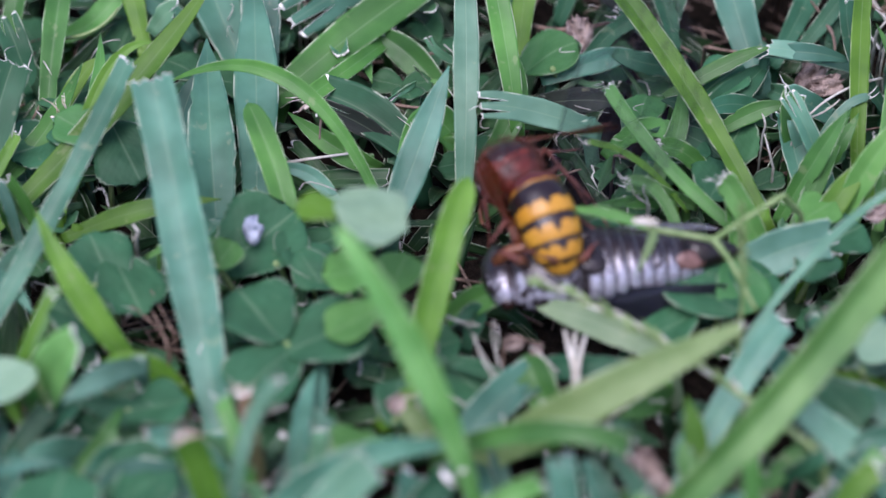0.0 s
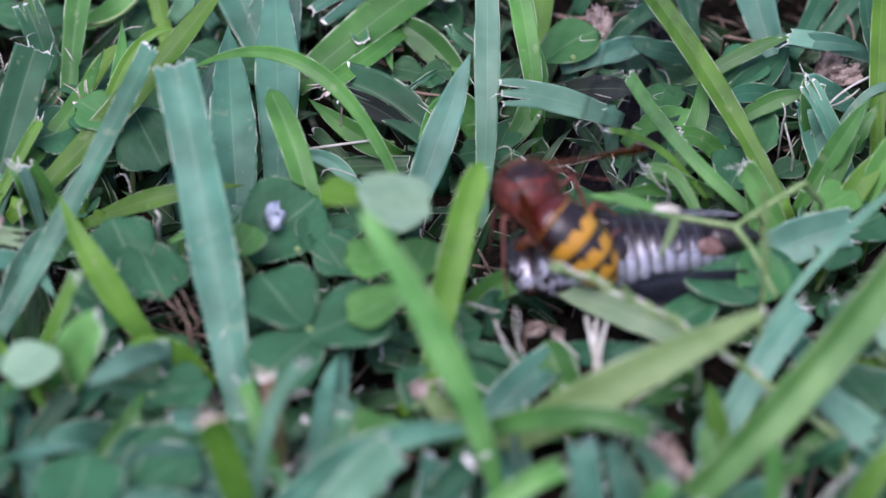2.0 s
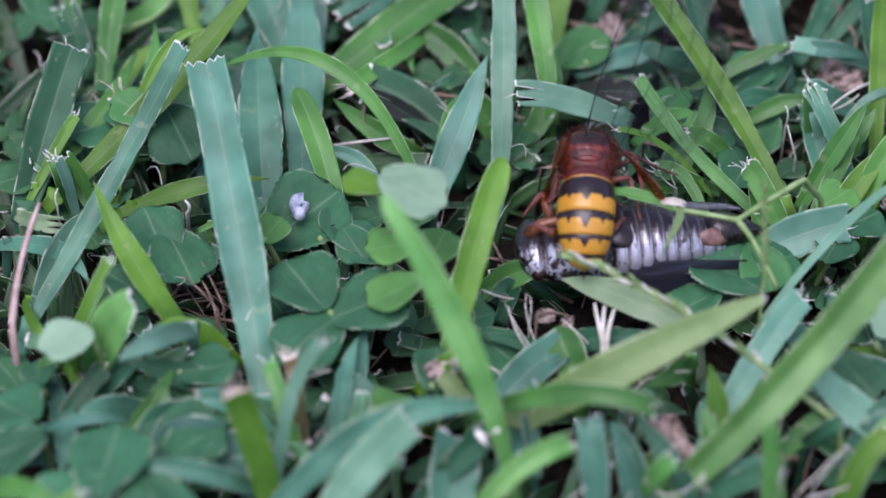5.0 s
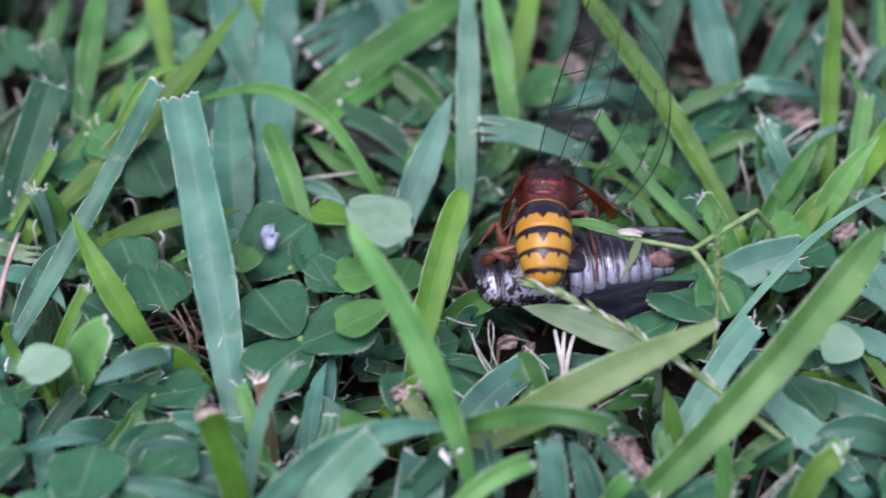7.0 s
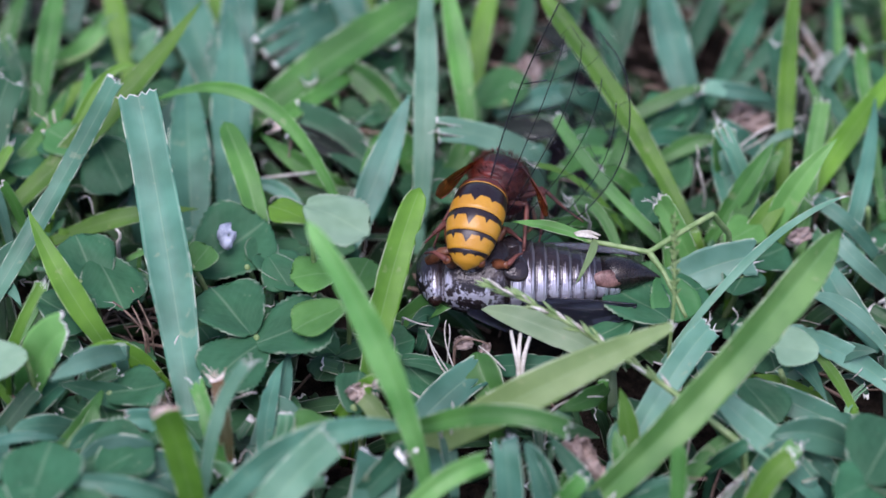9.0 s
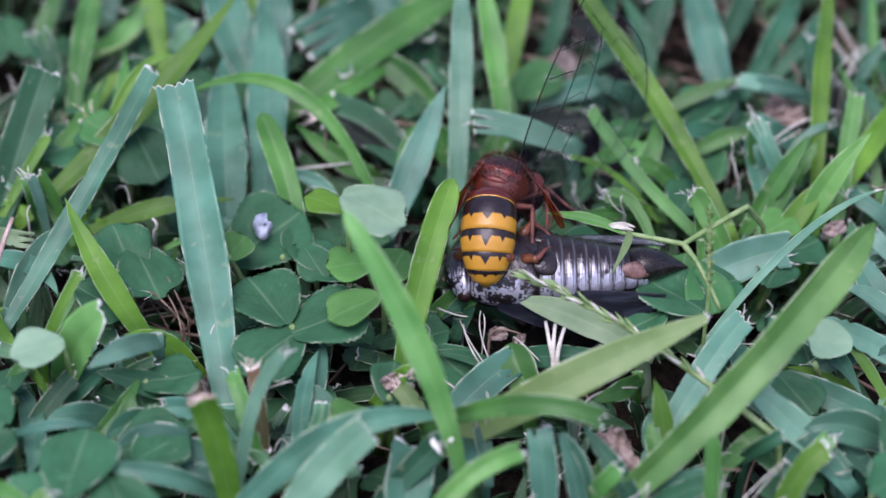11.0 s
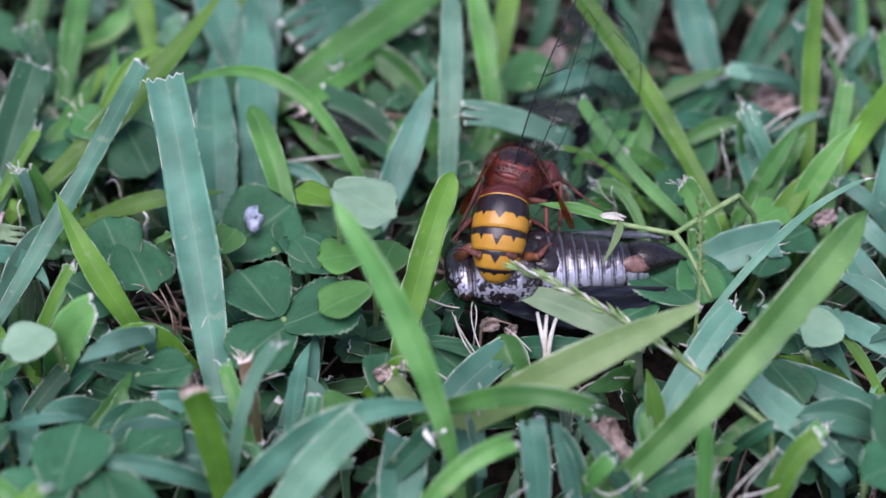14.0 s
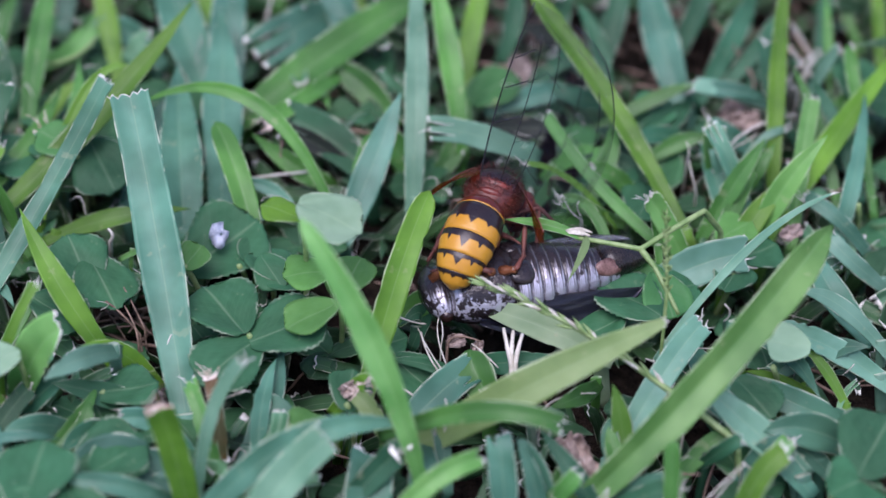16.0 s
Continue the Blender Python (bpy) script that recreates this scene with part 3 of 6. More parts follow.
def turf(name, count, spread, inner, seed, height, width, segs, across, label, mat):
    """The uncountable low growth between the single blades, kept clear of the insects' bed."""
    rng = random.Random(seed)
    bm = bmesh.new()
    made = 0
    while made < count:
        x, y = rng.uniform(-spread, spread), rng.uniform(-spread, spread) - 0.02
        if inner:
            # thinning out evenly with the distance
            far, turn = inner + (spread - inner) * rng.random() ** 1.1, rng.uniform(0, 2 * math.pi)
            x, y = far * math.cos(turn), far * math.sin(turn) - 0.02
        off = Vector((x, y, 0)) - CICADA_MIDDLE
        if in_hollow(x, y) and rng.random() < 0.62:
            continue
        bed = (off.x / 0.03) ** 2 + (off.y / 0.016) ** 2 < 1
        h = rng.uniform(*height)
        if y < -0.03 and abs(x) < 0.09:
            h *= 0.8
        if y > 0.03:
            h *= 1.5
        if bed:
            h = min(h, 0.012)
        way = rng.uniform(0, 2 * math.pi)
        lean = h * rng.uniform(0.3, 2.4)
        a = Vector((x, y, SOIL_Z - 0.002))
        c = a + Vector((math.cos(way) * lean, math.sin(way) * lean, h))
        if not bed and ((c.x - CICADA_MIDDLE.x) / 0.028) ** 2 + ((c.y - CICADA_MIDDLE.y) / 0.013) ** 2 < 1:
            continue
        m = (a + c) / 2 + Vector((0, 0, h * rng.uniform(0.05, 0.3)))
        blade_mesh(bm, a, m, c, rng.uniform(*width), "cut" if rng.random() < 0.3 else "point", rng, rng.uniform(-0.9, 0.9), segs, across, 0.0002, 0.14)
        made += 1
    return tagged(part(name, bm, [mat, CUT]), label, "grass", kind="stuff")


turf("grass", 3300, 0.16, 0.0, 41, (0.006, 0.0145), (0.0012, 0.0040), 6, 5, "low blue-green lawn grass between the tall blades, colour darkened for shade", TURF)
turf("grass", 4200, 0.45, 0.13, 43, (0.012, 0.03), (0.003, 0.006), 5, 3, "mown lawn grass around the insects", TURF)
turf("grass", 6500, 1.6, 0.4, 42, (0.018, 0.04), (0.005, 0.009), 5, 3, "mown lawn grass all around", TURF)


def thatch():
    rng = random.Random(77)
    bm = bmesh.new()
    for _ in range(300):
        p = Vector((rng.uniform(-0.14, 0.14), rng.uniform(-0.14, 0.12), SOIL_Z + rng.uniform(0.0, 0.004)))
        w = rng.uniform(0, math.pi)
        d = Vector((math.cos(w), math.sin(w), rng.uniform(-0.15, 0.25))) * rng.uniform(0.004, 0.014)
        r = rng.uniform(0.00012, 0.0004)
        tube(bm, [p, p + d * 0.5 + Vector((0, 0, rng.uniform(-0.0005, 0.001))), p + d], [r, r, r * 0.6], 5)
    for hx, hy, rx, ry in HOLLOWS:
        for _ in range(26):
            p = Vector((hx + rng.uniform(-rx, rx), hy + rng.uniform(-ry, ry), SOIL_Z + rng.uniform(0.001, 0.008)))
            w = rng.uniform(0, 2 * math.pi)
            d = Vector((math.cos(w), math.sin(w), rng.uniform(-0.3, 0.5))) * rng.uniform(0.004, 0.012)
            r = rng.uniform(0.0001, 0.00034)
            tube(bm, [p, p + d * 0.5 + Vector((0, 0, 0.0006)), p + d], [r, r, r * 0.6], 5)
    return tagged(part("thatch", bm, STRAW), "brown dead straw matted on the soil", "thatch", kind="stuff")


thatch()


def fibres():
    """Fine bleached shreds left by the mower, lying across the leaves."""
    rng = random.Random(61)
    bm = bmesh.new()
    made = 0
    while made < 240:
        p = Vector((rng.uniform(-0.1, 0.12), rng.uniform(-0.11, 0.07), rng.uniform(-0.003, 0.008)))
        if ((p.x - CICADA_MIDDLE.x) / 0.03) ** 2 + ((p.y - CICADA_MIDDLE.y) / 0.018) ** 2 < 1:
            continue
        w = rng.uniform(0, 2 * math.pi)
        d = Vector((math.cos(w), math.sin(w), rng.uniform(-0.2, 0.5))) * rng.uniform(0.0015, 0.006)
        bend = Vector((rng.uniform(-1, 1), rng.uniform(-1, 1), rng.uniform(0, 1))) * 0.0016
        r = rng.uniform(0.00005, 0.00013)
        tube(bm, [p + d * k / 4 + bend * math.sin(math.pi * k / 4) for k in range(5)], [r, r, r * 0.9, r * 0.8, r * 0.4], 4)
        made += 1
    return tagged(part("grass_shreds", bm, PALE_STRAW), "fine bleached grass shreds scattered over the lawn", "shreds", kind="stuff")


fibres()


def clippings():
    """Short torn pieces of leaf dropped by the mower, caught between the blades."""
    rng = random.Random(83)
    bm = bmesh.new()
    made = 0
    while made < 210:
        p = Vector((rng.uniform(-0.1, 0.13), rng.uniform(-0.12, 0.08), rng.uniform(-0.005, 0.005)))
        if ((p.x - CICADA_MIDDLE.x) / 0.034) ** 2 + ((p.y - CICADA_MIDDLE.y) / 0.022) ** 2 < 1:
            continue
        w = rng.uniform(0, 2 * math.pi)
        d = Vector((math.cos(w), math.sin(w), rng.uniform(-0.3, 0.9))) * rng.uniform(0.003, 0.008)
        bend = Vector((rng.uniform(-1, 1), rng.uniform(-1, 1), rng.uniform(-0.2, 1))) * 0.0012
        blade_mesh(bm, p, p + d * 0.5 + bend, p + d, rng.uniform(0.0012, 0.0042), rng.choice(("cut", "cut", "fray")), rng, rng.uniform(-1, 1), 9, 7, 0.0002, rng.uniform(0.05, 0.4))
        made += 1
    return tagged(part("clippings", bm, [CLIPPED, CUT]), "torn green leaf clippings with white edges in the lawn", "clippings", kind="stuff")


clippings()


def low_clover():
    """Small clover leaves crowded deep between the blades."""
    rng = random.Random(29)
    made = 0
    while made < 75:
        x, y = rng.uniform(-0.075, 0.1), rng.uniform(-0.115, 0.045)
        if rng.random() < (0.1 if x < 0.0 else 0.45):
            continue
        if ((x - CICADA_MIDDLE.x) / 0.034) ** 2 + ((y - CICADA_MIDDLE.y) / 0.02) ** 2 < 1 or in_hollow(x, y, 0.8):
            continue
        thing = new("clover", None)
        thing.location = (x, y, SOIL_Z)
        hub = Vector((0, 0, rng.uniform(-0.004, 0.0025) - SOIL_Z))
        first, size = rng.uniform(0, 360), rng.uniform(0.006, 0.0105)
        for k in range(3):
            bm = bmesh.new()
            leaflet_mesh(bm, size * rng.uniform(0.85, 1.1), rng, 13, 7)
            leaf = part("leaflet", bm, LOW_CLOVER, thing)
            leaf.matrix_basis = Matrix.Translation(hub) @ pose(0, 0, 0, rng.uniform(-12, 22), rng.uniform(-14, 14), first + 120 * k + rng.uniform(-14, 14))
        bm = bmesh.new()
        tube(bm, [Vector((0.001, 0.001, -0.001)), hub * 0.5, hub], [0.0004] * 3)
        part("stalk", bm, STALK, thing)
        tagged(thing, "small dark green clover leaf low in the lawn", "clover", "clover in the lawn")
        made += 1


low_clover()

# ---- the lawn's single plants ----
grass_blade((-25.7, -76.8, 2.0), (-31.2, -51.6, 16.0), (-36.8, -28.8, 28.0), 7.5, "b", "cut")
grass_blade((-63.3, -60.8, 2.0), (-50.7, -40.8, 14.0), (-41.1, -19.1, 23.0), 3.7, "b", "cut")
grass_blade((-67.3, -34.2, 2.0), (-63.5, -20.8, 10.0), (-60.1, -12.6, 17.5), 7.1, "e", "cut")
grass_blade((-62.4, -32.5, 3.0), (-43.3, -17.5, 14.0), (-28.3, 1.3, 24.0), 4.6, "y", "point")
grass_blade((-52.3, -30.2, 3.0), (-46.4, -14.5, 15.0), (-37.4, -9.9, 18.0), 2.1, "y", "point")
grass_blade((-65.6, -31.8, 4.0), (-62.3, -26.7, 7.0), (-59.3, -21.1, 10.0), 2.1, "y", "cut")
grass_blade((-38.8, -64.0, 4.0), (-45.9, -59.2, 12.0), (-53.0, -48.1, 19.0), 4.1, "y", "point")
grass_blade((-16.1, -40.5, 3.0), (-18.7, -31.7, 9.0), (-23.6, -19.3, 14.0), 4.2, "g", "round")
grass_blade((-28.5, -33.1, 2.0), (-29.8, -20.2, 7.0), (-31.1, -1.1, 12.0), 7.8, "b", "point")
grass_blade((-22.6, -28.0, 2.0), (-23.2, -6.3, 8.0), (-24.1, 12.6, 14.0), 7.1, "b", "point")
grass_blade((-4.0, -29.6, 4.0), (-17.5, -17.3, 17.0), (-37.5, -12.7, 12.0), 2.6, "g", "point")
grass_blade((-19.1, -3.3, 4.0), (-2.9, 10.4, 8.0), (19.7, 28.4, 12.0), 7.3, "g", "point")
grass_blade((9.7, -25.4, 3.0), (10.3, -10.5, 15.0), (10.2, 17.2, 26.0), 4.4, "p", "point")
grass_blade((18.3, -11.9, 5.0), (16.1, -1.0, 15.0), (12.5, 16.7, 24.0), 4.1, "g", "point")
grass_blade((-1.4, -33.0, 3.0), (2.6, -24.2, 8.0), (7.6, -13.2, 16.0), 5.6, "b", "point")
grass_blade((29.4, -17.6, 8.0), (19.9, -18.1, 11.0), (12.1, -19.3, 13.0), 4.8, "p", "fray")
swaying_blade = grass_blade((0.2, -73.2, 4.0), (3.1, -60.2, 15.0), (7.5, -46.9, 24.0), 4.7, "y", "round")
grass_blade((10.3, -93.7, 6.0), (3.2, -88.6, 27.0), (-8.1, -77.3, 43.0), 4.4, "m", "blade")
grass_blade((8.0, -83.7, 3.0), (26.8, -83.4, 16.0), (47.4, -75.6, 22.0), 6.2, "o", "blunt")
grass_blade((33.1, -95.7, 4.0), (50.4, -86.7, 18.0), (72.6, -62.6, 30.0), 6.1, "m", "round")
grass_blade((-23.7, -101.4, 4.0), (-9.2, -96.3, 16.0), (8.7, -91.3, 15.0), 4.8, "b", "point")
grass_blade((5.7, -85.7, 9.0), (18.5, -92.3, 19.0), (30.6, -94.3, 18.0), 3.4, "g", "cut")
grass_blade((-17.8, -105.5, 4.0), (-10.2, -100.1, 12.0), (-3.3, -96.6, 18.0), 6.0, "p", "cut")
grass_blade((-23.8, -98.5, 3.0), (-25.9, -96.1, 13.0), (-28.4, -95.7, 24.0), 4.7, "y", "bite")

grass_blade((-22.9, -96.9, 4.0), (-21.2, -89.8, 14.0), (-16.2, -85.8, 23.0), 2.3, "p", "cut")
grass_blade((-20.6, -88.2, 4.0), (-22.5, -84.6, 8.0), (-25.1, -77.7, 11.0), 2.8, "g", "cut")
grass_blade((-19.6, -87.9, 4.0), (-20.4, -84.4, 9.0), (-21.8, -77.8, 12.0), 2.5, "s", "bite")
grass_blade((-54.7, -37.2, 3.0), (-58.0, -34.0, 6.0), (-60.5, -31.5, 9.0), 2.8, "g", "point")
grass_blade((-49.7, -35.3, 3.0), (-40.1, -33.9, 5.0), (-27.5, -32.5, 6.0), 3.3, "y", "point")
grass_blade((-68.3, -45.2, 4.0), (-59.9, -49.5, 6.0), (-54.2, -55.9, 5.0), 3.2, "b", "point")
grass_blade((-26.4, -95.8, 4.0), (-34.5, -98.0, 9.0), (-43.9, -97.2, 9.0), 3.4, "b", "point")
grass_blade((3.9, -104.5, 5.0), (10.0, -102.2, 13.0), (19.0, -97.6, 15.0), 3.4, "m", "cut")
grass_blade((22.8, -101.3, 3.0), (22.0, -96.3, 10.0), (21.3, -92.1, 14.0), 4.5, "b", "cut")
grass_blade((30.0, -99.1, 3.0), (27.5, -94.4, 8.0), (24.8, -90.8, 12.0), 3.4, "b", "point")
grass_blade((41.2, -87.2, 4.0), (40.6, -84.1, 8.0), (39.0, -81.4, 14.0), 3.3, "l", "point")
grass_blade((46.7, -102.0, 4.0), (46.8, -98.2, 10.0), (46.7, -94.9, 16.0), 2.4, "g", "round")
grass_blade((56.7, -101.1, 3.0), (59.0, -98.1, 10.0), (63.9, -95.0, 14.0), 3.9, "y", "cut")
grass_blade((68.3, -90.0, 3.0), (59.3, -83.4, 8.0), (52.2, -78.5, 11.0), 4.8, "b", "cut")
grass_blade((39.1, -85.9, 2.0), (47.7, -73.4, 8.0), (54.6, -65.3, 12.0), 4.6, "p", "cut")
grass_blade((49.0, -65.3, 8.0), (62.6, -53.2, 17.0), (76.8, -45.3, 22.0), 1.5, "p", "blunt")
grass_blade((55.8, -33.0, 3.0), (44.0, -14.3, 14.0), (29.8, 2.4, 26.0), 3.8, "y", "round")
grass_blade((71.5, -24.9, 3.0), (73.1, -5.4, 14.0), (76.6, 18.3, 26.0), 3.5, "y", "point")
grass_blade((88.9, -24.0, 3.0), (87.3, -9.6, 10.0), (86.2, 2.2, 16.0), 2.4, "g", "round")
grass_blade((71.4, -30.0, 3.0), (81.9, -16.6, 10.0), (98.6, 2.4, 20.0), 4.4, "y", "point")
grass_blade((73.9, -32.8, 3.0), (76.2, -20.8, 9.0), (78.7, -10.4, 14.0), 3.3, "m", "cut")
grass_blade((59.0, 0.0, 2.0), (55.1, 13.6, 8.0), (52.1, 33.3, 14.0), 6.3, "b", "point")
grass_blade((43.5, 10.5, 2.0), (46.8, 18.6, 8.0), (50.5, 33.2, 14.0), 4.5, "e", "point")
grass_blade((58.6, 18.2, 2.0), (62.5, 23.6, 7.0), (67.6, 34.5, 12.0), 4.2, "e", "point")
grass_blade((62.7, 7.4, 2.0), (69.1, 18.2, 6.0), (74.7, 30.3, 10.0), 4.3, "e", "point")
grass_blade((41.6, -8.3, 5.0), (50.5, -5.2, 8.0), (60.1, -1.9, 10.0), 2.7, "g", "point")
grass_blade((59.1, -2.0, 10.0), (65.6, -2.3, 9.0), (73.2, -2.5, 7.0), 3.0, "b", "point")
grass_blade((68.2, -10.5, 4.0), (64.5, -11.1, 6.0), (61.0, -11.5, 8.0), 4.3, "b", "cut")
grass_blade((62.9, -26.4, 3.0), (61.6, -20.6, 5.0), (61.0, -14.9, 7.0), 4.4, "b", "cut")
grass_blade((55.4, -41.5, 3.0), (51.4, -38.0, 8.5), (47.8, -37.1, 14.0), 4.0, "m", "cut")
grass_blade((55.2, -40.1, 3.0), (41.8, -30.6, 9.0), (32.0, -16.7, 15.0), 2.4, "g", "cut")
grass_blade((59.4, -31.4, 3.0), (63.8, -28.0, 9.0), (68.6, -24.4, 16.0), 3.6, "g", "point")
grass_blade((47.8, -47.4, 4.0), (57.0, -45.9, 7.0), (64.4, -44.5, 8.0), 7.0, "p", "cut")
grass_blade((62.4, -40.7, 4.0), (66.4, -35.6, 8.0), (73.2, -29.7, 12.0), 4.0, "y", "point")
grass_blade((38.8, -64.1, 5.0), (29.4, -61.8, 7.5), (18.6, -56.0, 6.5), 5.0, "w", "point")
grass_blade((-57.4, -5.9, 2.0), (-56.4, 9.2, 9.0), (-54.2, 30.5, 16.0), 4.2, "g", "point")
grass_blade((-42.6, 9.4, 2.0), (-45.3, 19.1, 8.0), (-48.8, 33.5, 14.0), 3.9, "y", "point")
grass_blade((-25.5, 4.7, 2.0), (-31.5, 17.2, 7.0), (-36.9, 38.3, 12.0), 8.0, "b", "point")
grass_blade((-22.2, -0.8, 2.0), (-23.2, 11.0, 8.0), (-22.6, 22.0, 13.0), 6.9, "b", "cut")
grass_blade((-26.4, 13.8, 2.0), (-28.3, 24.1, 7.0), (-30.4, 34.8, 12.0), 3.9, "y", "point")
grass_blade((-4.2, 28.5, 4.0), (-10.7, 18.0, 6.0), (-18.4, 8.7, 7.0), 8.4, "b", "fray")
grass_blade((-0.4, 19.5, 3.0), (-3.6, 27.6, 6.0), (-6.9, 37.2, 8.0), 6.7, "b", "cut")
grass_blade((5.7, -0.5, 2.0), (1.2, 4.1, 4.0), (-5.4, 8.0, 6.0), 5.4, "g", "point")
grass_blade((2.3, -18.0, 3.0), (-4.6, -12.5, 5.0), (-12.5, -8.1, 6.0), 7.4, "e", "cut")
grass_blade((19.5, 4.4, 2.0), (20.9, 15.2, 9.0), (25.2, 28.2, 16.0), 4.1, "y", "point")
grass_blade((25.3, 1.3, 3.0), (32.3, 2.1, 4.0), (39.3, 2.8, 5.0), 4.0, "b", "point")
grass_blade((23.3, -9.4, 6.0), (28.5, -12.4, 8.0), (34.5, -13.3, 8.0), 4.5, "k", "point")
grass_blade((47.7, -9.5, 2.0), (53.7, -6.5, 4.0), (60.2, 0.3, 5.0), 5.2, "e", "point")
grass_blade((54.8, -29.0, 2.0), (48.7, -19.6, 4.0), (39.0, -17.5, 6.0), 4.3, "e", "point")
grass_blade((50.2, -13.8, 3.0), (56.1, -12.3, 5.0), (61.9, -11.9, 6.0), 3.1, "g", "point")
grass_blade((45.7, 4.7, 2.0), (40.3, 1.3, 4.0), (33.3, 4.0, 5.0), 4.0, "e", "point")
grass_blade((-41.9, -87.5, 3.0), (-40.9, -83.0, 5.0), (-40.1, -78.9, 7.0), 2.9, "g", "point")
grass_blade((-16.1, -83.6, 2.0), (-13.1, -76.4, 4.0), (-11.2, -66.1, 6.0), 4.2, "b", "point")
grass_blade((-9.0, -85.3, 2.0), (-11.0, -79.6, 4.0), (-15.5, -75.1, 5.0), 4.8, "b", "point")
grass_blade((-14.0, -88.4, 3.0), (-14.2, -79.3, 5.0), (-12.1, -69.3, 7.0), 3.0, "b", "point")
grass_blade((1.5, -99.9, 3.0), (2.3, -94.9, 6.0), (3.1, -90.7, 8.0), 7.8, "b", "cut")
grass_blade((-28.4, -90.8, 3.0), (-35.5, -88.7, 5.0), (-42.9, -93.8, 5.0), 7.9, "b", "point")
grass_blade((6.9, -80.1, 2.0), (13.1, -73.8, 4.0), (19.3, -68.4, 5.0), 6.0, "b", "cut")
grass_blade((14.1, -89.3, 3.0), (13.5, -86.0, 5.0), (12.7, -82.8, 7.0), 2.7, "b", "cut")
grass_blade((4.8, -82.7, 5.0), (2.6, -80.5, 7.0), (0.1, -77.8, 8.0), 3.2, "o", "bite")
grass_blade((32.9, -97.5, 3.0), (31.3, -94.7, 6.0), (33.3, -93.2, 8.0), 3.8, "g", "cut")
grass_blade((38.8, -95.8, 3.0), (42.6, -95.7, 6.0), (46.6, -96.4, 7.0), 4.9, "b", "cut")
grass_blade((49.2, -89.6, 3.0), (53.3, -86.7, 6.0), (57.5, -84.5, 8.0), 3.0, "g", "point")
grass_blade((59.2, -89.5, 3.0), (62.4, -87.7, 6.0), (66.5, -86.2, 8.0), 4.1, "b", "point")
grass_blade((60.8, -67.1, 3.0), (60.3, -67.7, 6.0), (59.6, -68.3, 9.0), 2.8, "y", "round")
grass_blade((70.7, -70.5, 4.0), (66.0, -71.3, 6.0), (60.6, -72.1, 8.0), 1.4, "y", "point")
grass_blade((49.2, -95.9, 3.0), (47.8, -92.8, 7.0), (47.6, -89.1, 11.0), 2.5, "g", "round")
grass_blade((66.7, -66.6, 3.0), (72.7, -65.8, 6.0), (81.0, -67.5, 9.0), 4.5, "b", "point")
grass_blade((61.5, -56.2, 3.0), (66.7, -63.3, 6.0), (72.3, -75.9, 6.0), 4.1, "b", "point")
grass_blade((79.5, -77.8, 3.0), (68.8, -76.2, 5.0), (59.7, -69.8, 6.0), 4.9, "b", "point")
grass_blade((79.4, -39.4, 3.0), (84.0, -27.2, 10.0), (88.0, -9.0, 14.0), 3.2, "b", "point")
grass_blade((82.6, -23.3, 3.0), (80.5, -12.6, 8.0), (76.8, 1.4, 12.0), 2.5, "g", "point")
grass_blade((59.8, -36.9, 3.0), (64.0, -30.2, 6.0), (71.1, -15.6, 9.0), 2.9, "g", "point")
grass_blade((9.3, -79.9, 3.0), (10.2, -90.9, 6.0), (8.2, -94.4, 3.0), 4.7, "b", "point")
grass_blade((-35.2, -83.0, 2.0), (-37.9, -87.9, 4.0), (-43.7, -91.8, 5.0), 3.1, "g", "point")
grass_blade((-48.3, -87.1, 2.0), (-42.3, -81.4, 5.0), (-39.5, -74.8, 6.0), 2.4, "g", "point")
grass_blade((-62.2, -56.2, 2.0), (-59.1, -49.5, 6.0), (-55.1, -44.1, 9.0), 4.2, "b", "point")
grass_blade((-56.4, -63.1, 2.0), (-52.4, -57.8, 6.0), (-50.8, -53.8, 9.0), 2.8, "g", "cut")
grass_blade((-63.8, -56.2, 2.0), (-59.8, -67.3, 4.0), (-47.9, -82.8, 3.0), 2.1, "y", "point")
grass_blade((-65.0, -23.8, 2.0), (-57.1, -19.0, 6.0), (-51.1, -3.1, 9.0), 3.6, "g", "point")
grass_blade((-53.2, -26.5, 2.0), (-49.0, -14.9, 6.0), (-48.7, 2.9, 10.0), 3.6, "g", "point")
grass_blade((-56.9, -15.2, 2.0), (-52.8, -4.9, 5.0), (-48.1, -0.7, 8.0), 2.9, "y", "point")
grass_blade((-38.3, -23.9, 2.0), (-35.3, -12.7, 4.0), (-32.8, -4.8, 8.0), 5.4, "b", "point")
grass_blade((-10.7, -28.0, 2.0), (-14.2, -24.9, 4.0), (-21.3, -25.0, 5.0), 2.7, "p", "point")
grass_blade((-5.4, -18.8, 2.0), (-9.9, -19.0, 4.0), (-18.0, -12.3, 6.0), 3.9, "g", "point")
grass_blade((-12.8, 2.5, 2.0), (-8.9, 6.4, 4.0), (-4.7, -3.1, 4.0), 5.0, "g", "point")
grass_blade((3.2, 19.2, 2.0), (-1.0, 29.4, 6.0), (1.0, 37.7, 9.0), 4.6, "y", "point")
grass_blade((8.1, -14.5, 2.0), (5.2, -12.4, 4.0), (-0.6, -20.0, 4.0), 5.9, "g", "point")
grass_blade((14.9, -14.5, 2.0), (17.9, -10.7, 4.0), (19.1, -0.3, 7.0), 4.3, "g", "point")
grass_blade((27.0, 19.5, 2.0), (29.1, 24.5, 6.0), (28.4, 36.8, 10.0), 3.9, "e", "point")
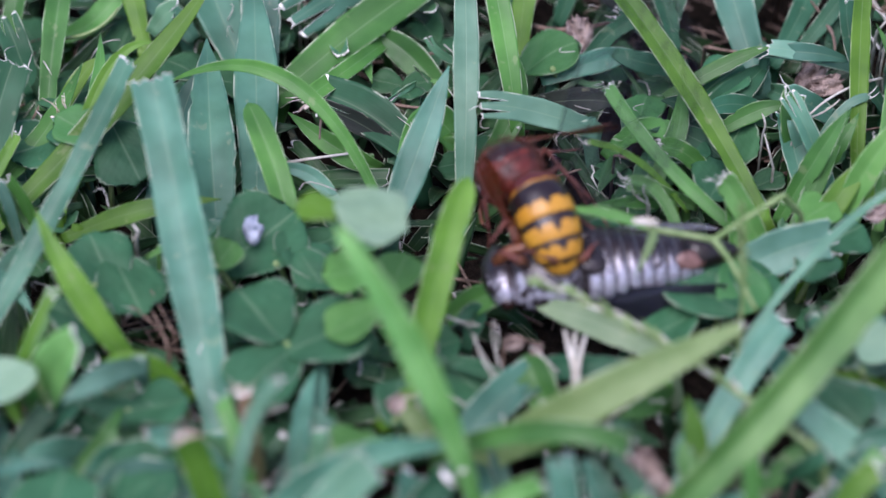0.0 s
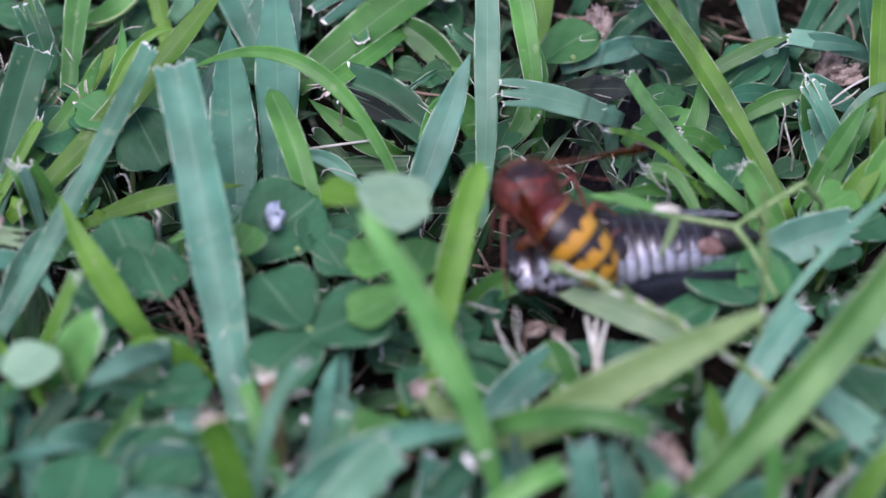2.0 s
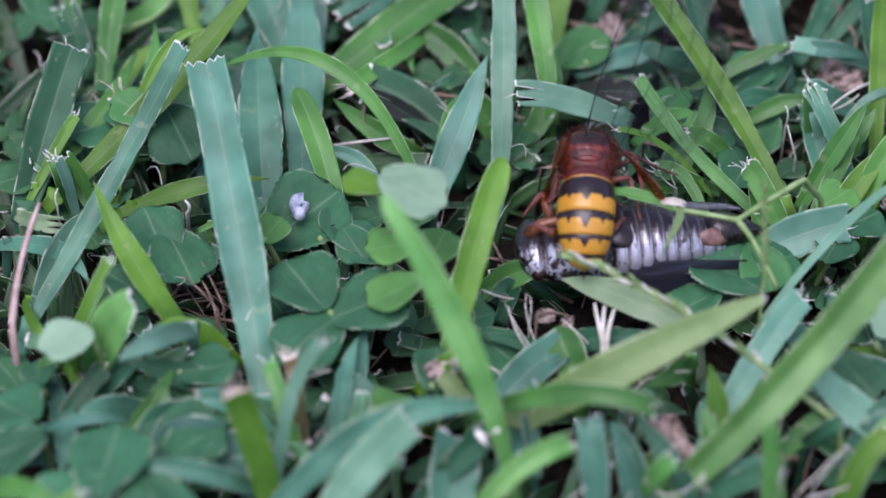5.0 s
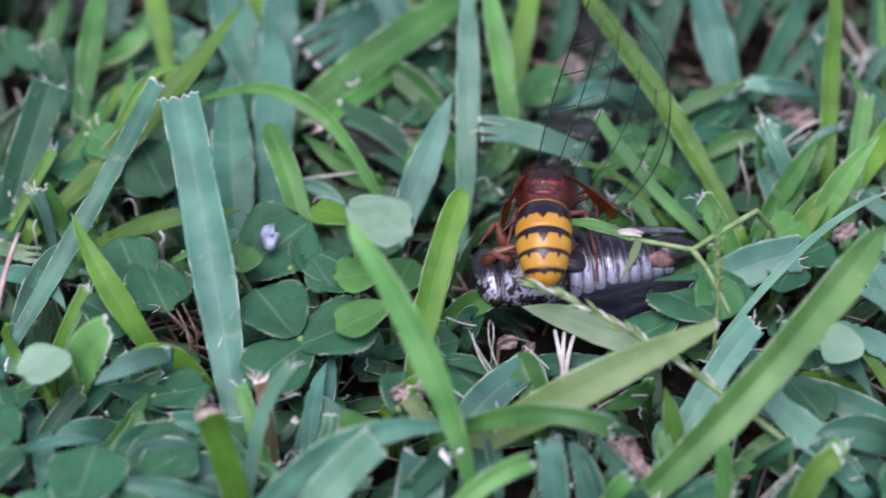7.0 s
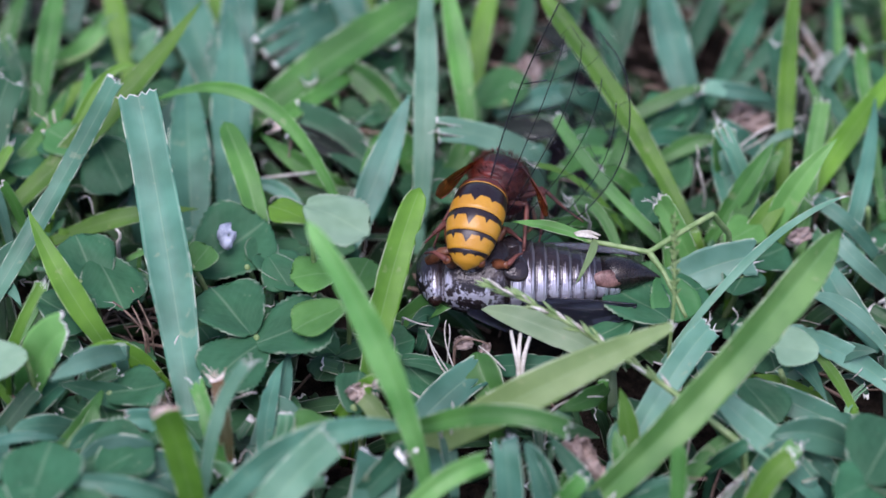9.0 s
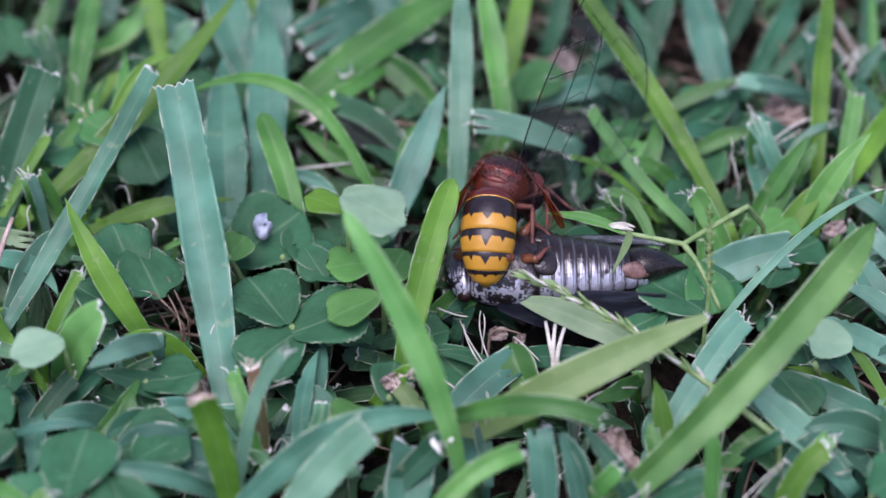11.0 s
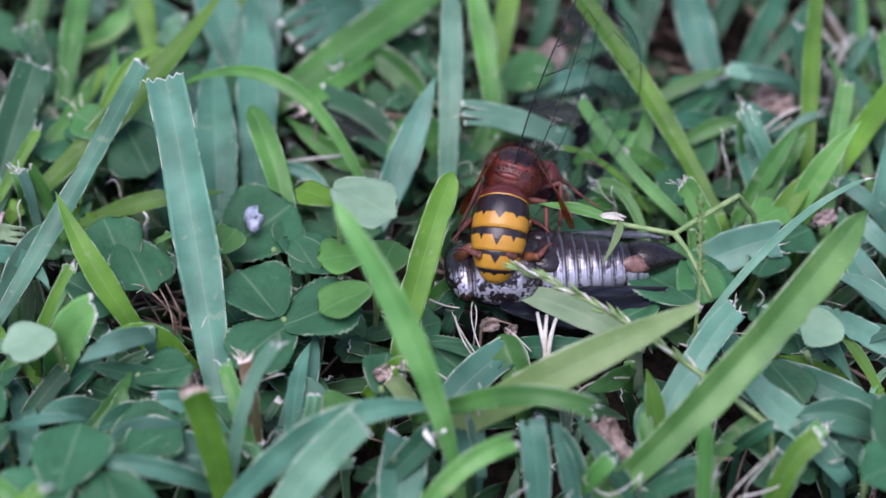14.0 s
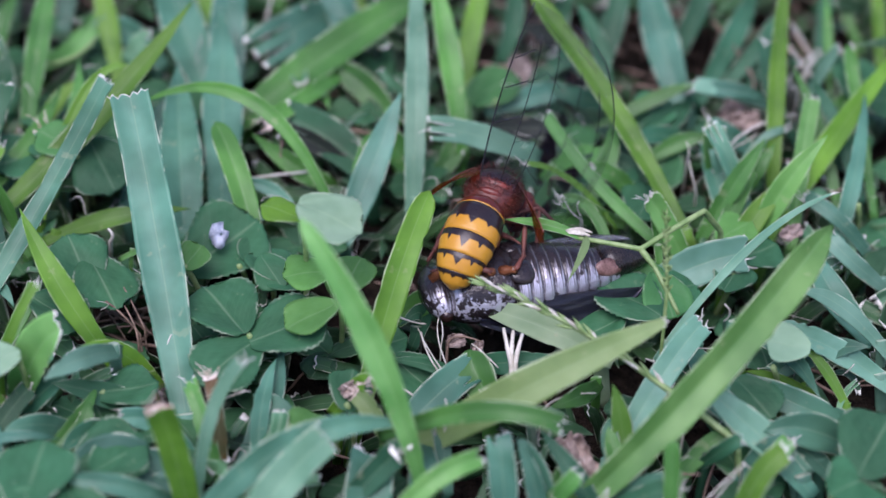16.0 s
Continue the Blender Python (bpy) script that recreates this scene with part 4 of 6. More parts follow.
grass_blade((36.2, 17.9, 2.0), (37.9, 24.7, 6.0), (41.0, 37.0, 10.0), 3.7, "e", "point")
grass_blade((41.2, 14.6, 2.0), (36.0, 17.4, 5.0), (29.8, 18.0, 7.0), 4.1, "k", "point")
grass_blade((85.2, 18.5, 2.0), (86.6, 25.3, 6.0), (88.8, 37.7, 10.0), 2.7, "e", "point")
grass_blade((93.2, 23.8, 2.0), (90.3, 28.9, 6.0), (87.8, 37.7, 10.0), 2.5, "g", "point")
grass_blade((95.7, 11.9, 2.0), (96.3, 24.1, 7.0), (96.0, 36.4, 11.0), 2.7, "y", "point")
grass_blade((71.5, 8.3, 2.0), (74.1, 16.2, 5.0), (77.7, 22.5, 8.0), 3.1, "e", "point")
grass_blade((83.3, -2.9, 2.0), (87.6, 1.4, 5.0), (92.4, 2.5, 8.0), 2.6, "g", "point")
grass_blade((-56.0, 15.1, 2.0), (-49.8, 15.9, 4.0), (-44.3, 26.4, 9.0), 4.1, "g", "point")
grass_blade((-53.8, 23.6, 2.0), (-53.1, 30.0, 5.0), (-51.5, 38.7, 9.0), 3.8, "b", "point")
grass_blade((-36.7, 15.3, 2.0), (-41.8, 18.0, 5.0), (-47.7, 17.0, 7.0), 4.7, "b", "point")
grass_blade((-14.8, 34.7, 2.0), (-13.8, 37.7, 5.0), (-12.8, 42.6, 8.0), 5.3, "g", "point")
grass_blade((-62.5, 28.7, 2.0), (-59.5, 31.7, 5.0), (-58.2, 41.9, 8.0), 4.8, "k", "point")
grass_blade((42.4, -28.3, 2.0), (37.4, -32.8, 5.0), (28.5, -35.6, 7.0), 2.3, "g", "point")
grass_blade((37.2, -27.0, 2.0), (42.7, -20.8, 6.0), (44.2, -10.4, 10.0), 3.6, "g", "point")
grass_blade((18.3, -67.8, 2.0), (12.5, -66.4, 3.0), (5.1, -65.2, 3.0), 2.2, "e", "point")
grass_blade((19.8, -63.3, 2.0), (24.4, -66.5, 4.0), (34.2, -66.4, 5.0), 3.9, "e", "point")
grass_blade((38.2, -69.1, 3.0), (35.0, -75.8, 6.0), (30.0, -78.4, 6.0), 3.2, "g", "point")
grass_blade((54.6, -61.3, 3.0), (56.5, -71.1, 5.0), (62.2, -77.7, 5.0), 4.9, "b", "point")
grass_blade((41.3, -89.5, 3.0), (39.0, -85.9, 6.0), (39.9, -82.4, 8.0), 3.1, "b", "point")
grass_blade((-58.4, -74.3, 2.0), (-54.7, -84.7, 4.0), (-54.6, -94.1, 3.0), 3.9, "b", "point")
grass_blade((82.7, -55.9, 3.0), (77.4, -51.1, 6.0), (75.4, -43.7, 8.0), 5.1, "b", "point")
grass_blade((71.3, -86.3, 3.0), (65.9, -84.5, 6.0), (58.2, -83.2, 7.0), 4.3, "b", "point")
grass_blade((58.7, -98.1, 3.0), (61.5, -92.8, 6.0), (66.3, -86.5, 8.0), 3.4, "g", "cut")
grass_blade((74.4, -0.2, 5.0), (66.9, -1.8, 8.0), (58.8, -2.1, 10.0), 3.2, "p", "cut")
grass_blade((62.4, -20.4, 4.0), (61.4, -17.7, 8.0), (61.8, -14.4, 11.0), 4.5, "g", "cut")
grass_blade((50.2, -40.5, 6.0), (49.8, -36.9, 9.0), (49.1, -35.5, 12.0), 2.2, "g", "fray")
grass_blade((80.5, 1.1, 6.0), (83.4, 4.2, 10.0), (85.8, 4.9, 13.0), 2.4, "p", "cut")
grass_blade((77.7, -7.7, 4.0), (73.1, -2.9, 9.0), (72.8, 7.3, 13.0), 3.0, "e", "cut")
grass_blade((-50.5, -73.9, 7.0), (-47.6, -74.6, 14.0), (-43.7, -76.1, 19.0), 7.0, "m", "cut")
grass_blade((-32.0, -68.5, 3.0), (-36.0, -68.5, 7.0), (-42.0, -71.0, 11.0), 3.6, "y", "point")
grass_blade((-53.8, -75.0, 12.0), (-51.5, -72.6, 17.0), (-48.1, -68.2, 22.0), 1.8, "y", "cut")
grass_blade((-37.1, -70.9, 11.0), (-41.1, -77.9, 15.0), (-46.0, -83.6, 16.0), 3.7, "p", "point")
grass_blade((-30.3, -75.3, 2.0), (-37.7, -75.7, 5.0), (-46.2, -76.0, 8.0), 4.2, "e", "point")

grass_blade((67.5, -87.3, 4.0), (59.5, -84.6, 9.0), (52.1, -79.0, 13.0), 5.0, "p", "point")
grass_blade((83.4, -68.7, 4.0), (75.0, -66.6, 8.0), (66.0, -67.1, 12.0), 4.3, "p", "cut")
grass_blade((84.2, -62.0, 5.0), (77.8, -58.4, 9.0), (70.3, -57.8, 12.0), 3.1, "p", "point")
grass_blade((77.3, -74.1, 3.0), (74.0, -69.6, 6.0), (70.1, -66.6, 8.0), 1.9, "y", "point")
grass_blade((76.7, -83.6, 4.0), (69.1, -84.6, 8.0), (62.1, -85.3, 8.0), 5.7, "b", "point")
grass_blade((61.2, -70.9, 4.0), (59.7, -71.9, 8.0), (58.9, -68.9, 10.0), 2.3, "y", "round")
grass_blade((44.8, -5.7, 5.0), (51.8, -3.3, 7.0), (59.4, -0.5, 9.0), 2.8, "g", "point")
grass_blade((88.7, -16.5, 5.0), (87.9, -5.5, 10.0), (87.4, 4.0, 14.0), 2.0, "l", "cut")
grass_blade((86.6, -21.4, 4.0), (83.0, -10.7, 9.0), (80.1, -1.8, 11.0), 2.7, "e", "point")
grass_blade((85.2, 3.8, 4.0), (85.2, 12.3, 9.0), (85.5, 22.4, 13.0), 1.8, "g", "point")
grass_blade((63.4, -20.4, 4.0), (62.1, -20.2, 7.0), (60.5, -18.9, 9.0), 2.3, "p", "point")
grass_blade((43.9, 7.4, 3.0), (39.7, 8.4, 6.0), (35.6, 10.4, 7.0), 3.0, "e", "cut")
grass_blade((47.6, -24.0, 3.0), (44.5, -23.2, 6.0), (39.9, -24.2, 8.0), 3.5, "g", "cut")
grass_blade((65.1, -23.7, 3.0), (67.5, -23.9, 7.0), (71.4, -19.6, 11.0), 2.9, "g", "point")
grass_blade((-65.2, 12.9, 2.0), (-64.2, 16.0, 6.0), (-61.8, 24.1, 9.0), 3.7, "g", "point")
grass_blade((-61.4, 1.7, 3.0), (-62.9, 4.3, 6.0), (-65.1, 8.6, 9.0), 5.0, "e", "fray")
grass_blade((85.6, -36.5, 3.0), (81.3, -35.4, 7.0), (75.1, -30.6, 9.0), 2.8, "b", "cut")
grass_blade((87.1, -44.9, 3.0), (81.8, -45.3, 7.0), (77.2, -41.8, 10.0), 3.3, "p", "cut")
grass_blade((-51.4, -76.5, 2.0), (-47.8, -75.1, 5.0), (-43.9, -73.9, 7.0), 3.8, "e", "point")
grass_blade((-56.6, -84.0, 2.0), (-52.5, -79.6, 5.0), (-49.3, -75.9, 7.0), 3.5, "e", "cut")
grass_blade((-60.9, -76.6, 3.0), (-58.3, -74.6, 6.0), (-56.9, -70.3, 8.0), 2.6, "g", "point")
grass_blade((-44.1, -78.8, 2.0), (-48.0, -81.9, 5.0), (-52.7, -84.8, 6.0), 3.5, "b", "point")
grass_blade((-33.3, -83.3, 2.0), (-38.3, -84.0, 5.0), (-43.8, -88.7, 6.0), 5.2, "e", "point")
grass_blade((-26.5, -81.9, 2.0), (-30.0, -80.3, 4.0), (-36.0, -80.9, 5.0), 3.8, "b", "cut")
grass_blade((67.6, 9.7, 3.0), (73.0, 14.3, 6.0), (80.2, 26.1, 9.0), 3.1, "e", "point")
grass_blade((45.1, 10.8, 3.0), (43.7, 15.3, 6.0), (40.3, 23.3, 9.0), 3.5, "e", "point")
grass_blade((30.5, 3.8, 3.0), (34.5, 6.6, 6.0), (39.5, 7.5, 8.0), 3.2, "e", "cut")
grass_blade((51.0, -17.9, 3.0), (47.1, -14.0, 6.0), (41.2, -12.7, 8.0), 4.3, "e", "point")
grass_blade((58.6, -10.0, 3.0), (53.4, -10.2, 5.0), (46.0, -15.5, 6.0), 3.5, "e", "point")
grass_blade((34.4, -16.7, 3.0), (38.2, -16.0, 5.0), (42.9, -18.7, 6.0), 3.7, "g", "cut")
grass_blade((41.2, -94.9, 3.0), (39.6, -89.6, 6.0), (38.4, -85.4, 9.0), 3.1, "g", "point")
grass_blade((-65.0, -98.7, 5.0), (-58.6, -101.6, 9.0), (-53.1, -105.4, 8.0), 3.4, "g", "cut")
grass_blade((-55.4, -105.7, 6.0), (-52.7, -105.8, 9.0), (-49.7, -104.3, 11.0), 2.8, "l", "fray")
grass_blade((28.1, -96.7, 4.0), (30.3, -98.3, 8.0), (33.1, -97.5, 12.0), 3.0, "g", "cut")
grass_blade((38.8, -97.1, 4.0), (43.5, -97.5, 7.0), (48.2, -97.6, 9.0), 3.6, "e", "cut")
grass_blade((70.6, -67.0, 5.0), (68.4, -66.9, 8.0), (66.1, -67.6, 11.0), 2.8, "p", "cut")
grass_blade((28.0, -100.2, 3.0), (26.9, -97.0, 8.0), (24.0, -92.6, 14.0), 2.8, "b", "point")
grass_blade((37.2, -97.8, 3.0), (32.9, -94.7, 8.0), (28.1, -88.5, 11.0), 3.2, "e", "point")
grass_blade((53.5, -88.2, 6.0), (55.6, -89.6, 9.0), (58.2, -89.4, 11.0), 2.6, "e", "cut")
grass_blade((-1.9, -76.0, 5.0), (0.6, -76.5, 8.0), (1.9, -77.6, 10.0), 3.4, "y", "bite")
grass_blade((-56.9, -88.6, 8.0), (-50.8, -89.4, 10.0), (-43.6, -88.0, 8.0), 1.6, "b", "point")

grass_blade((5.8, -54.8, 2.0), (11.6, -53.9, 5.5), (16.8, -55.2, 6.0), 4.2, "g", "point")
grass_blade((69.3, -35.2, 4.0), (71.8, -32.0, 10.0), (73.2, -29.7, 12.5), 2.6, "l", "cut")
grass_blade((-58.6, -37.0, 4.0), (-59.4, -36.4, 9.0), (-60.6, -35.8, 13.0), 2.0, "p", "cut")
grass_blade((-55.9, -35.5, 4.0), (-57.5, -34.9, 9.0), (-59.4, -35.1, 13.0), 2.0, "g", "cut")
grass_blade((-66.6, -39.5, 5.0), (-62.8, -44.4, 7.0), (-59.3, -44.9, 7.0), 3.0, "w", "fray")
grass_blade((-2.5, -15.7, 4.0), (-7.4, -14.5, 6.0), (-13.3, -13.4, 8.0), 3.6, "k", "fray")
grass_blade((-36.5, -41.7, 5.0), (-31.2, -42.5, 7.0), (-26.0, -45.4, 8.0), 1.4, "m", "point")
grass_blade((43.4, -46.9, 4.0), (39.9, -36.0, 8.0), (34.0, -35.0, 11.0), 2.0, "m", "cut")
grass_blade((66.4, -26.1, 4.0), (63.3, -21.7, 9.0), (60.1, -17.3, 13.0), 3.4, "b", "fray")
grass_blade((65.7, -18.6, 4.0), (69.4, -15.7, 8.0), (74.4, -13.6, 9.0), 1.6, "p", "cut")
grass_blade((-1.2, -96.9, 5.0), (4.5, -93.6, 9.0), (6.9, -93.5, 12.0), 4.4, "e", "cut")
grass_blade((-12.7, -103.1, 4.0), (-9.7, -95.8, 6.0), (-6.6, -84.8, 8.0), 2.6, "g", "point")
grass_blade((42.2, -32.2, 6.0), (35.9, -29.3, 10.5), (27.9, -28.1, 13.0), 1.2, "y", "cut")
grass_blade((43.9, -30.7, 4.0), (38.3, -32.9, 7.5), (34.2, -32.9, 9.0), 2.6, "m", "cut")
grass_blade((-50.4, -18.3, 4.0), (-51.8, -18.7, 8.0), (-53.2, -17.6, 11.0), 3.6, "p", "bite")
grass_blade((-59.6, -33.8, 3.0), (-60.2, -35.3, 8.0), (-61.5, -33.4, 11.0), 3.0, "g", "cut")
grass_blade((-2.8, 6.5, 6.0), (-8.7, -3.2, 7.0), (-16.2, -12.7, 8.0), 3.2, "g", "bite")
grass_blade((-19.3, -31.2, 2.0), (-15.3, -31.6, 4.0), (-8.7, -31.7, 5.0), 1.6, "p", "point")

grass_blade((21.4, -72.8, 3.0), (19.1, -69.9, 5.0), (18.3, -65.8, 6.0), 6.0, "g", "point")
grass_blade((66.9, -36.0, 4.0), (71.0, -32.9, 12.0), (78.0, -28.4, 20.0), 4.2, "m", "point")
grass_blade((10.0, -56.6, 2.0), (10.8, -55.5, 4.0), (7.2, -58.3, 4.0), 3.4, "e", "point")

clover(((-20.6, -59.9, 9.0), 11.2, 122, "d", 4), ((-10.5, -64.5, 9.5), 11.2, 20, "d", 6), ((-19.3, -70.4, 8.0), 10.6, -132, "d", 2))
clover(((-4.0, -57.8, 26.5), 9.2, -22, "p", 12), ((-11.4, -54.8, 25.0), 5.8, 165, "y"))
clover(((-6.7, -64.6, 12.0), 7.7, -153, "l"), ((-7.4, -56.0, 13.0), 7.0, -166, "l"), ((-0.4, -55.0, 12.0), 6.4, 68, "l"))
clover(((-21.5, -41.2, 6.0), 12.8, 41, "d"), ((-13.7, -46.1, 6.0), 7.2, 113, "d"), ((-16.8, -42.4, 6.0), 5.1, 70, "d"))
clover(((-42.8, -23.3, 8.0), 9.9, -65, "d"), ((-51.1, -18.8, 8.0), 6.9, 123, "d"), ((-57.0, -19.6, 6.0), 8.5, -150, "d"))
clover(((-44.5, -47.0, 7.0), 8.9, 116, "d"), ((-40.5, -50.8, 6.0), 10.1, -64, "d"), ((-46.8, -58.8, 7.0), 8.7, -26, "d"))
clover(((-27.1, -47.1, 8.0), 5.1, 71, "g"))
clover(((-54.1, -78.0, 15.0), 7.0, -165, "p"))
clover(((-62.1, -84.9, 8.0), 10.0, 135, "d"), ((-61.4, -93.4, 8.0), 9.8, -152, "d"))
clover(((-46.5, -97.7, 11.0), 11.3, 81, "d"), ((-36.2, -88.5, 6.0), 9.9, 28, "d"), ((-50.8, -104.0, 9.0), 10.4, -152, "d"))
clover(((77.8, -91.1, 12.0), 11.7, 60, "d"), ((89.4, 2.5, 8.0), 9.5, 76, "d"), ((93.4, -1.8, 7.0), 8.5, -16, "d"))
clover(((44.5, -54.7, 7.0), 10.4, 138, "d"), ((38.8, -59.7, 5.0), 8.3, -154, "d"), ((52.0, -51.3, 6.0), 7.6, 37, "d"))
clover(((67.3, -70.3, 12.0), 5.9, 166, "p"), ((61.6, -78.1, 8.0), 7.6, -54, "d"))
clover(((-5.8, -84.4, 7.0), 8.6, 67, "l"), ((-9.7, -86.7, 6.0), 7.0, 154, "d"))
clover(((49.6, -26.9, 4.0), 8.6, 65, "d"), ((43.8, -19.6, 4.0), 8.7, 150, "d"), ((51.9, -3.8, 5.0), 7.9, 41, "d"))
clover(((38.4, -11.7, 5.0), 6.9, 74, "g"), ((24.3, 3.6, 4.0), 9.0, 30, "g"), ((17.5, 16.8, 4.0), 7.2, 70, "d"))
clover(((-50.2, -21.1, 11.0), 6.4, 150, "g"))
clover(((-26.1, -47.9, 9.0), 4.8, 60, "l"))
clover(((-13.5, -48.7, 7.0), 6.2, -60, "d"), ((-11.1, -49.5, 6.0), 5.8, 20, "d"))
clover(((-39.5, -104.3, 9.0), 10.5, -70, "d"), ((-35.2, -89.8, 6.0), 8.0, 40, "d"))
clover(((62.8, -38.5, 8.0), 6.5, 40, "l"))
clover(((-0.6, -75.9, 7.0), 6.4, 82, "d"))
clover(((61.7, -47.7, 6.0), 6.8, 62, "d"), ((66.7, -41.6, 6.0), 7.7, 37, "d"))
clover(((31.2, -39.7, 5.0), 6.5, 16, "d"), ((50.0, -53.4, 7.0), 7.8, -73, "g"), ((46.3, -48.9, 6.0), 7.0, 79, "g"))
clover(((4.5, -60.5, 2.0), 7.2, 14, "d"), ((9.4, -66.2, 1.0), 7.9, -39, "d"))
clover(((-34.7, -74.8, 6.0), 8.0, 13, "d"))
clover(((73.6, -98.5, 11.0), 9.1, 36, "d"))
clover(((-59.4, -75.8, 6.0), 5.6, 97, "d"))

stem("straw", (-64.1, -70.0, 6.0), (-63.5, -60.5, 12.0), (-61.1, -50.9, 17.0), 0.55, "pinkish")
stem("straw", (14.4, -69.4, 4.0), (11.6, -66.6, 7.0), (10.0, -64.0, 9.0), 0.12, "pale")
stem("straw", (15.1, -68.8, 4.0), (13.3, -64.9, 7.0), (13.3, -61.7, 9.0), 0.12, "pale")
stem("straw", (25.2, -70.0, 4.0), (24.3, -68.4, 7.0), (23.4, -64.4, 9.5), 0.45, "pale")
stem("straw", (24.8, -70.5, 4.0), (24.6, -68.4, 7.0), (24.9, -64.9, 9.5), 0.45, "pale")
stem("straw", (25.3, -70.5, 4.0), (25.3, -68.9, 7.0), (26.4, -65.0, 8.8), 0.45, "pale")
stem("straw", (6.1, -56.6, 5.0), (8.9, -59.3, 6.0), (11.4, -59.9, 6.0), 0.17, "pale")
stem("straw", (18.4, -62.0, 4.0), (20.3, -65.3, 5.0), (22.7, -67.7, 4.0), 0.16, "pale")
stem("straw", (14.7, -63.2, 4.0), (16.3, -62.8, 6.0), (20.3, -64.0, 6.0), 0.21, "straw")
stem("straw", (-33.5, -59.8, 2.0), (-36.9, -56.5, 4.0), (-39.7, -55.3, 6.0), 0.21, "straw")
stem("straw", (-33.2, -58.1, 2.0), (-34.9, -55.4, 4.0), (-37.0, -52.0, 6.0), 0.17, "straw")
stem("straw", (-34.2, -61.0, 2.0), (-35.1, -58.3, 4.0), (-37.4, -54.0, 5.0), 0.21, "straw")
stem("straw", (10.3, -74.0, 3.0), (7.9, -72.7, 4.0), (5.8, -71.9, 5.0), 0.16, "pale")
stem("straw", (28.6, -78.2, 4.0), (31.8, -76.3, 6.0), (37.5, -75.2, 6.0), 0.16, "pale")
stem("straw", (79.9, -3.5, 5.0), (67.3, -14.0, 9.0), (61.1, -20.6, 5.0), 0.24, "pale")
stem("straw", (79.7, 20.0, 6.0), (80.8, 13.6, 7.0), (81.5, 11.1, 7.0), 0.31, "straw")
stem("straw", (65.0, 27.7, 4.0), (68.1, 17.8, 5.0), (70.7, 12.4, 4.0), 0.26, "straw")
stem("straw", (49.8, 6.8, 3.0), (52.6, 4.7, 4.0), (55.6, 3.9, 4.0), 0.35, "straw")
stem("straw", (76.6, 27.9, 4.0), (78.0, 14.9, 6.0), (80.4, 10.3, 7.0), 0.26, "straw")
stem("straw", (69.9, 13.7, 3.0), (71.4, 9.0, 4.0), (71.6, 5.4, 3.0), 0.31, "straw")
stem("straw", (-16.3, 18.4, 5.0), (-15.9, 22.6, 7.0), (-15.0, 26.8, 9.0), 0.15, "pale")
stem("straw", (-17.3, 16.7, 5.0), (-16.3, 20.8, 7.0), (-15.4, 25.0, 9.0), 0.15, "pale")
stem("wild_grass", (-57.3, 9.1, 4.0), (-51.0, 8.3, 6.0), (-46.7, 12.0, 8.0), 0.35, "green")
stem("straw", (53.4, -96.6, 4.0), (55.4, -96.3, 8.0), (58.1, -94.0, 10.0), 0.14, "pale")
stem("straw", (44.0, -91.7, 4.0), (47.0, -92.4, 6.0), (51.8, -93.2, 7.0), 0.21, "straw")
stem("straw", (15.7, -26.1, 3.0), (21.4, -26.5, 4.0), (28.1, -24.2, 4.0), 0.24, "straw")
stem("straw", (-0.8, 7.0, 3.0), (2.2, 4.1, 4.0), (7.2, 5.0, 4.0), 0.30, "straw")
stem("straw", (-6.7, -2.3, 2.0), (-2.7, -6.6, 3.0), (3.2, -8.1, 3.0), 0.39, "straw")
stem("straw", (21.6, 13.1, 3.0), (26.6, 10.2, 4.0), (34.8, 11.9, 4.0), 0.46, "straw")
stem("straw", (24.5, 9.8, 3.0), (29.3, 3.6, 4.0), (35.6, 7.0, 4.0), 0.40, "straw")
stem("straw", (-21.7, -22.0, 3.0), (-16.0, -21.6, 4.0), (-8.3, -20.1, 4.0), 0.29, "pale")
stem("straw", (76.2, -27.9, 3.0), (81.0, -25.7, 5.0), (85.0, -23.8, 6.0), 0.24, "straw")
stem("straw", (64.2, -12.7, 4.0), (66.6, -14.8, 7.0), (69.6, -12.8, 8.0), 0.20, "pale")
stem("straw", (77.4, 2.6, 8.0), (78.3, 1.5, 12.0), (82.0, 3.5, 14.0), 0.20, "pale")
stem("straw", (78.1, 1.7, 8.0), (78.8, -0.2, 12.0), (80.1, 1.8, 14.0), 0.15, "pale")
stem("straw", (77.8, 25.4, 3.0), (79.4, 14.9, 5.0), (82.0, 7.4, 5.0), 0.36, "pale")
stem("straw", (80.6, 27.2, 3.0), (81.8, 17.6, 5.0), (83.1, 11.6, 5.0), 0.26, "pale")
stem("straw", (74.8, 18.3, 3.0), (76.8, 10.3, 4.0), (79.1, 3.7, 4.0), 0.31, "pale")
stem("straw", (-12.7, -5.2, 3.0), (-12.7, -13.7, 6.0), (-12.7, -21.0, 8.0), 0.24, "straw")
stem("straw", (58.2, -25.0, 4.0), (57.1, -25.3, 8.0), (56.4, -23.2, 10.0), 0.19, "pale")
stem("straw", (33.0, -22.2, 5.0), (35.5, -26.5, 8.0), (39.5, -30.1, 8.0), 0.24, "straw")
stem("straw", (29.5, -95.3, 6.0), (32.6, -100.6, 7.0), (37.7, -98.0, 9.0), 0.13, "pale")
stem("straw", (37.6, -97.8, 9.0), (37.3, -98.8, 8.0), (37.7, -99.2, 6.0), 0.13, "pale")
stem("straw", (50.2, -99.5, 5.0), (54.0, -97.5, 9.0), (57.3, -95.1, 11.0), 0.16, "pale")
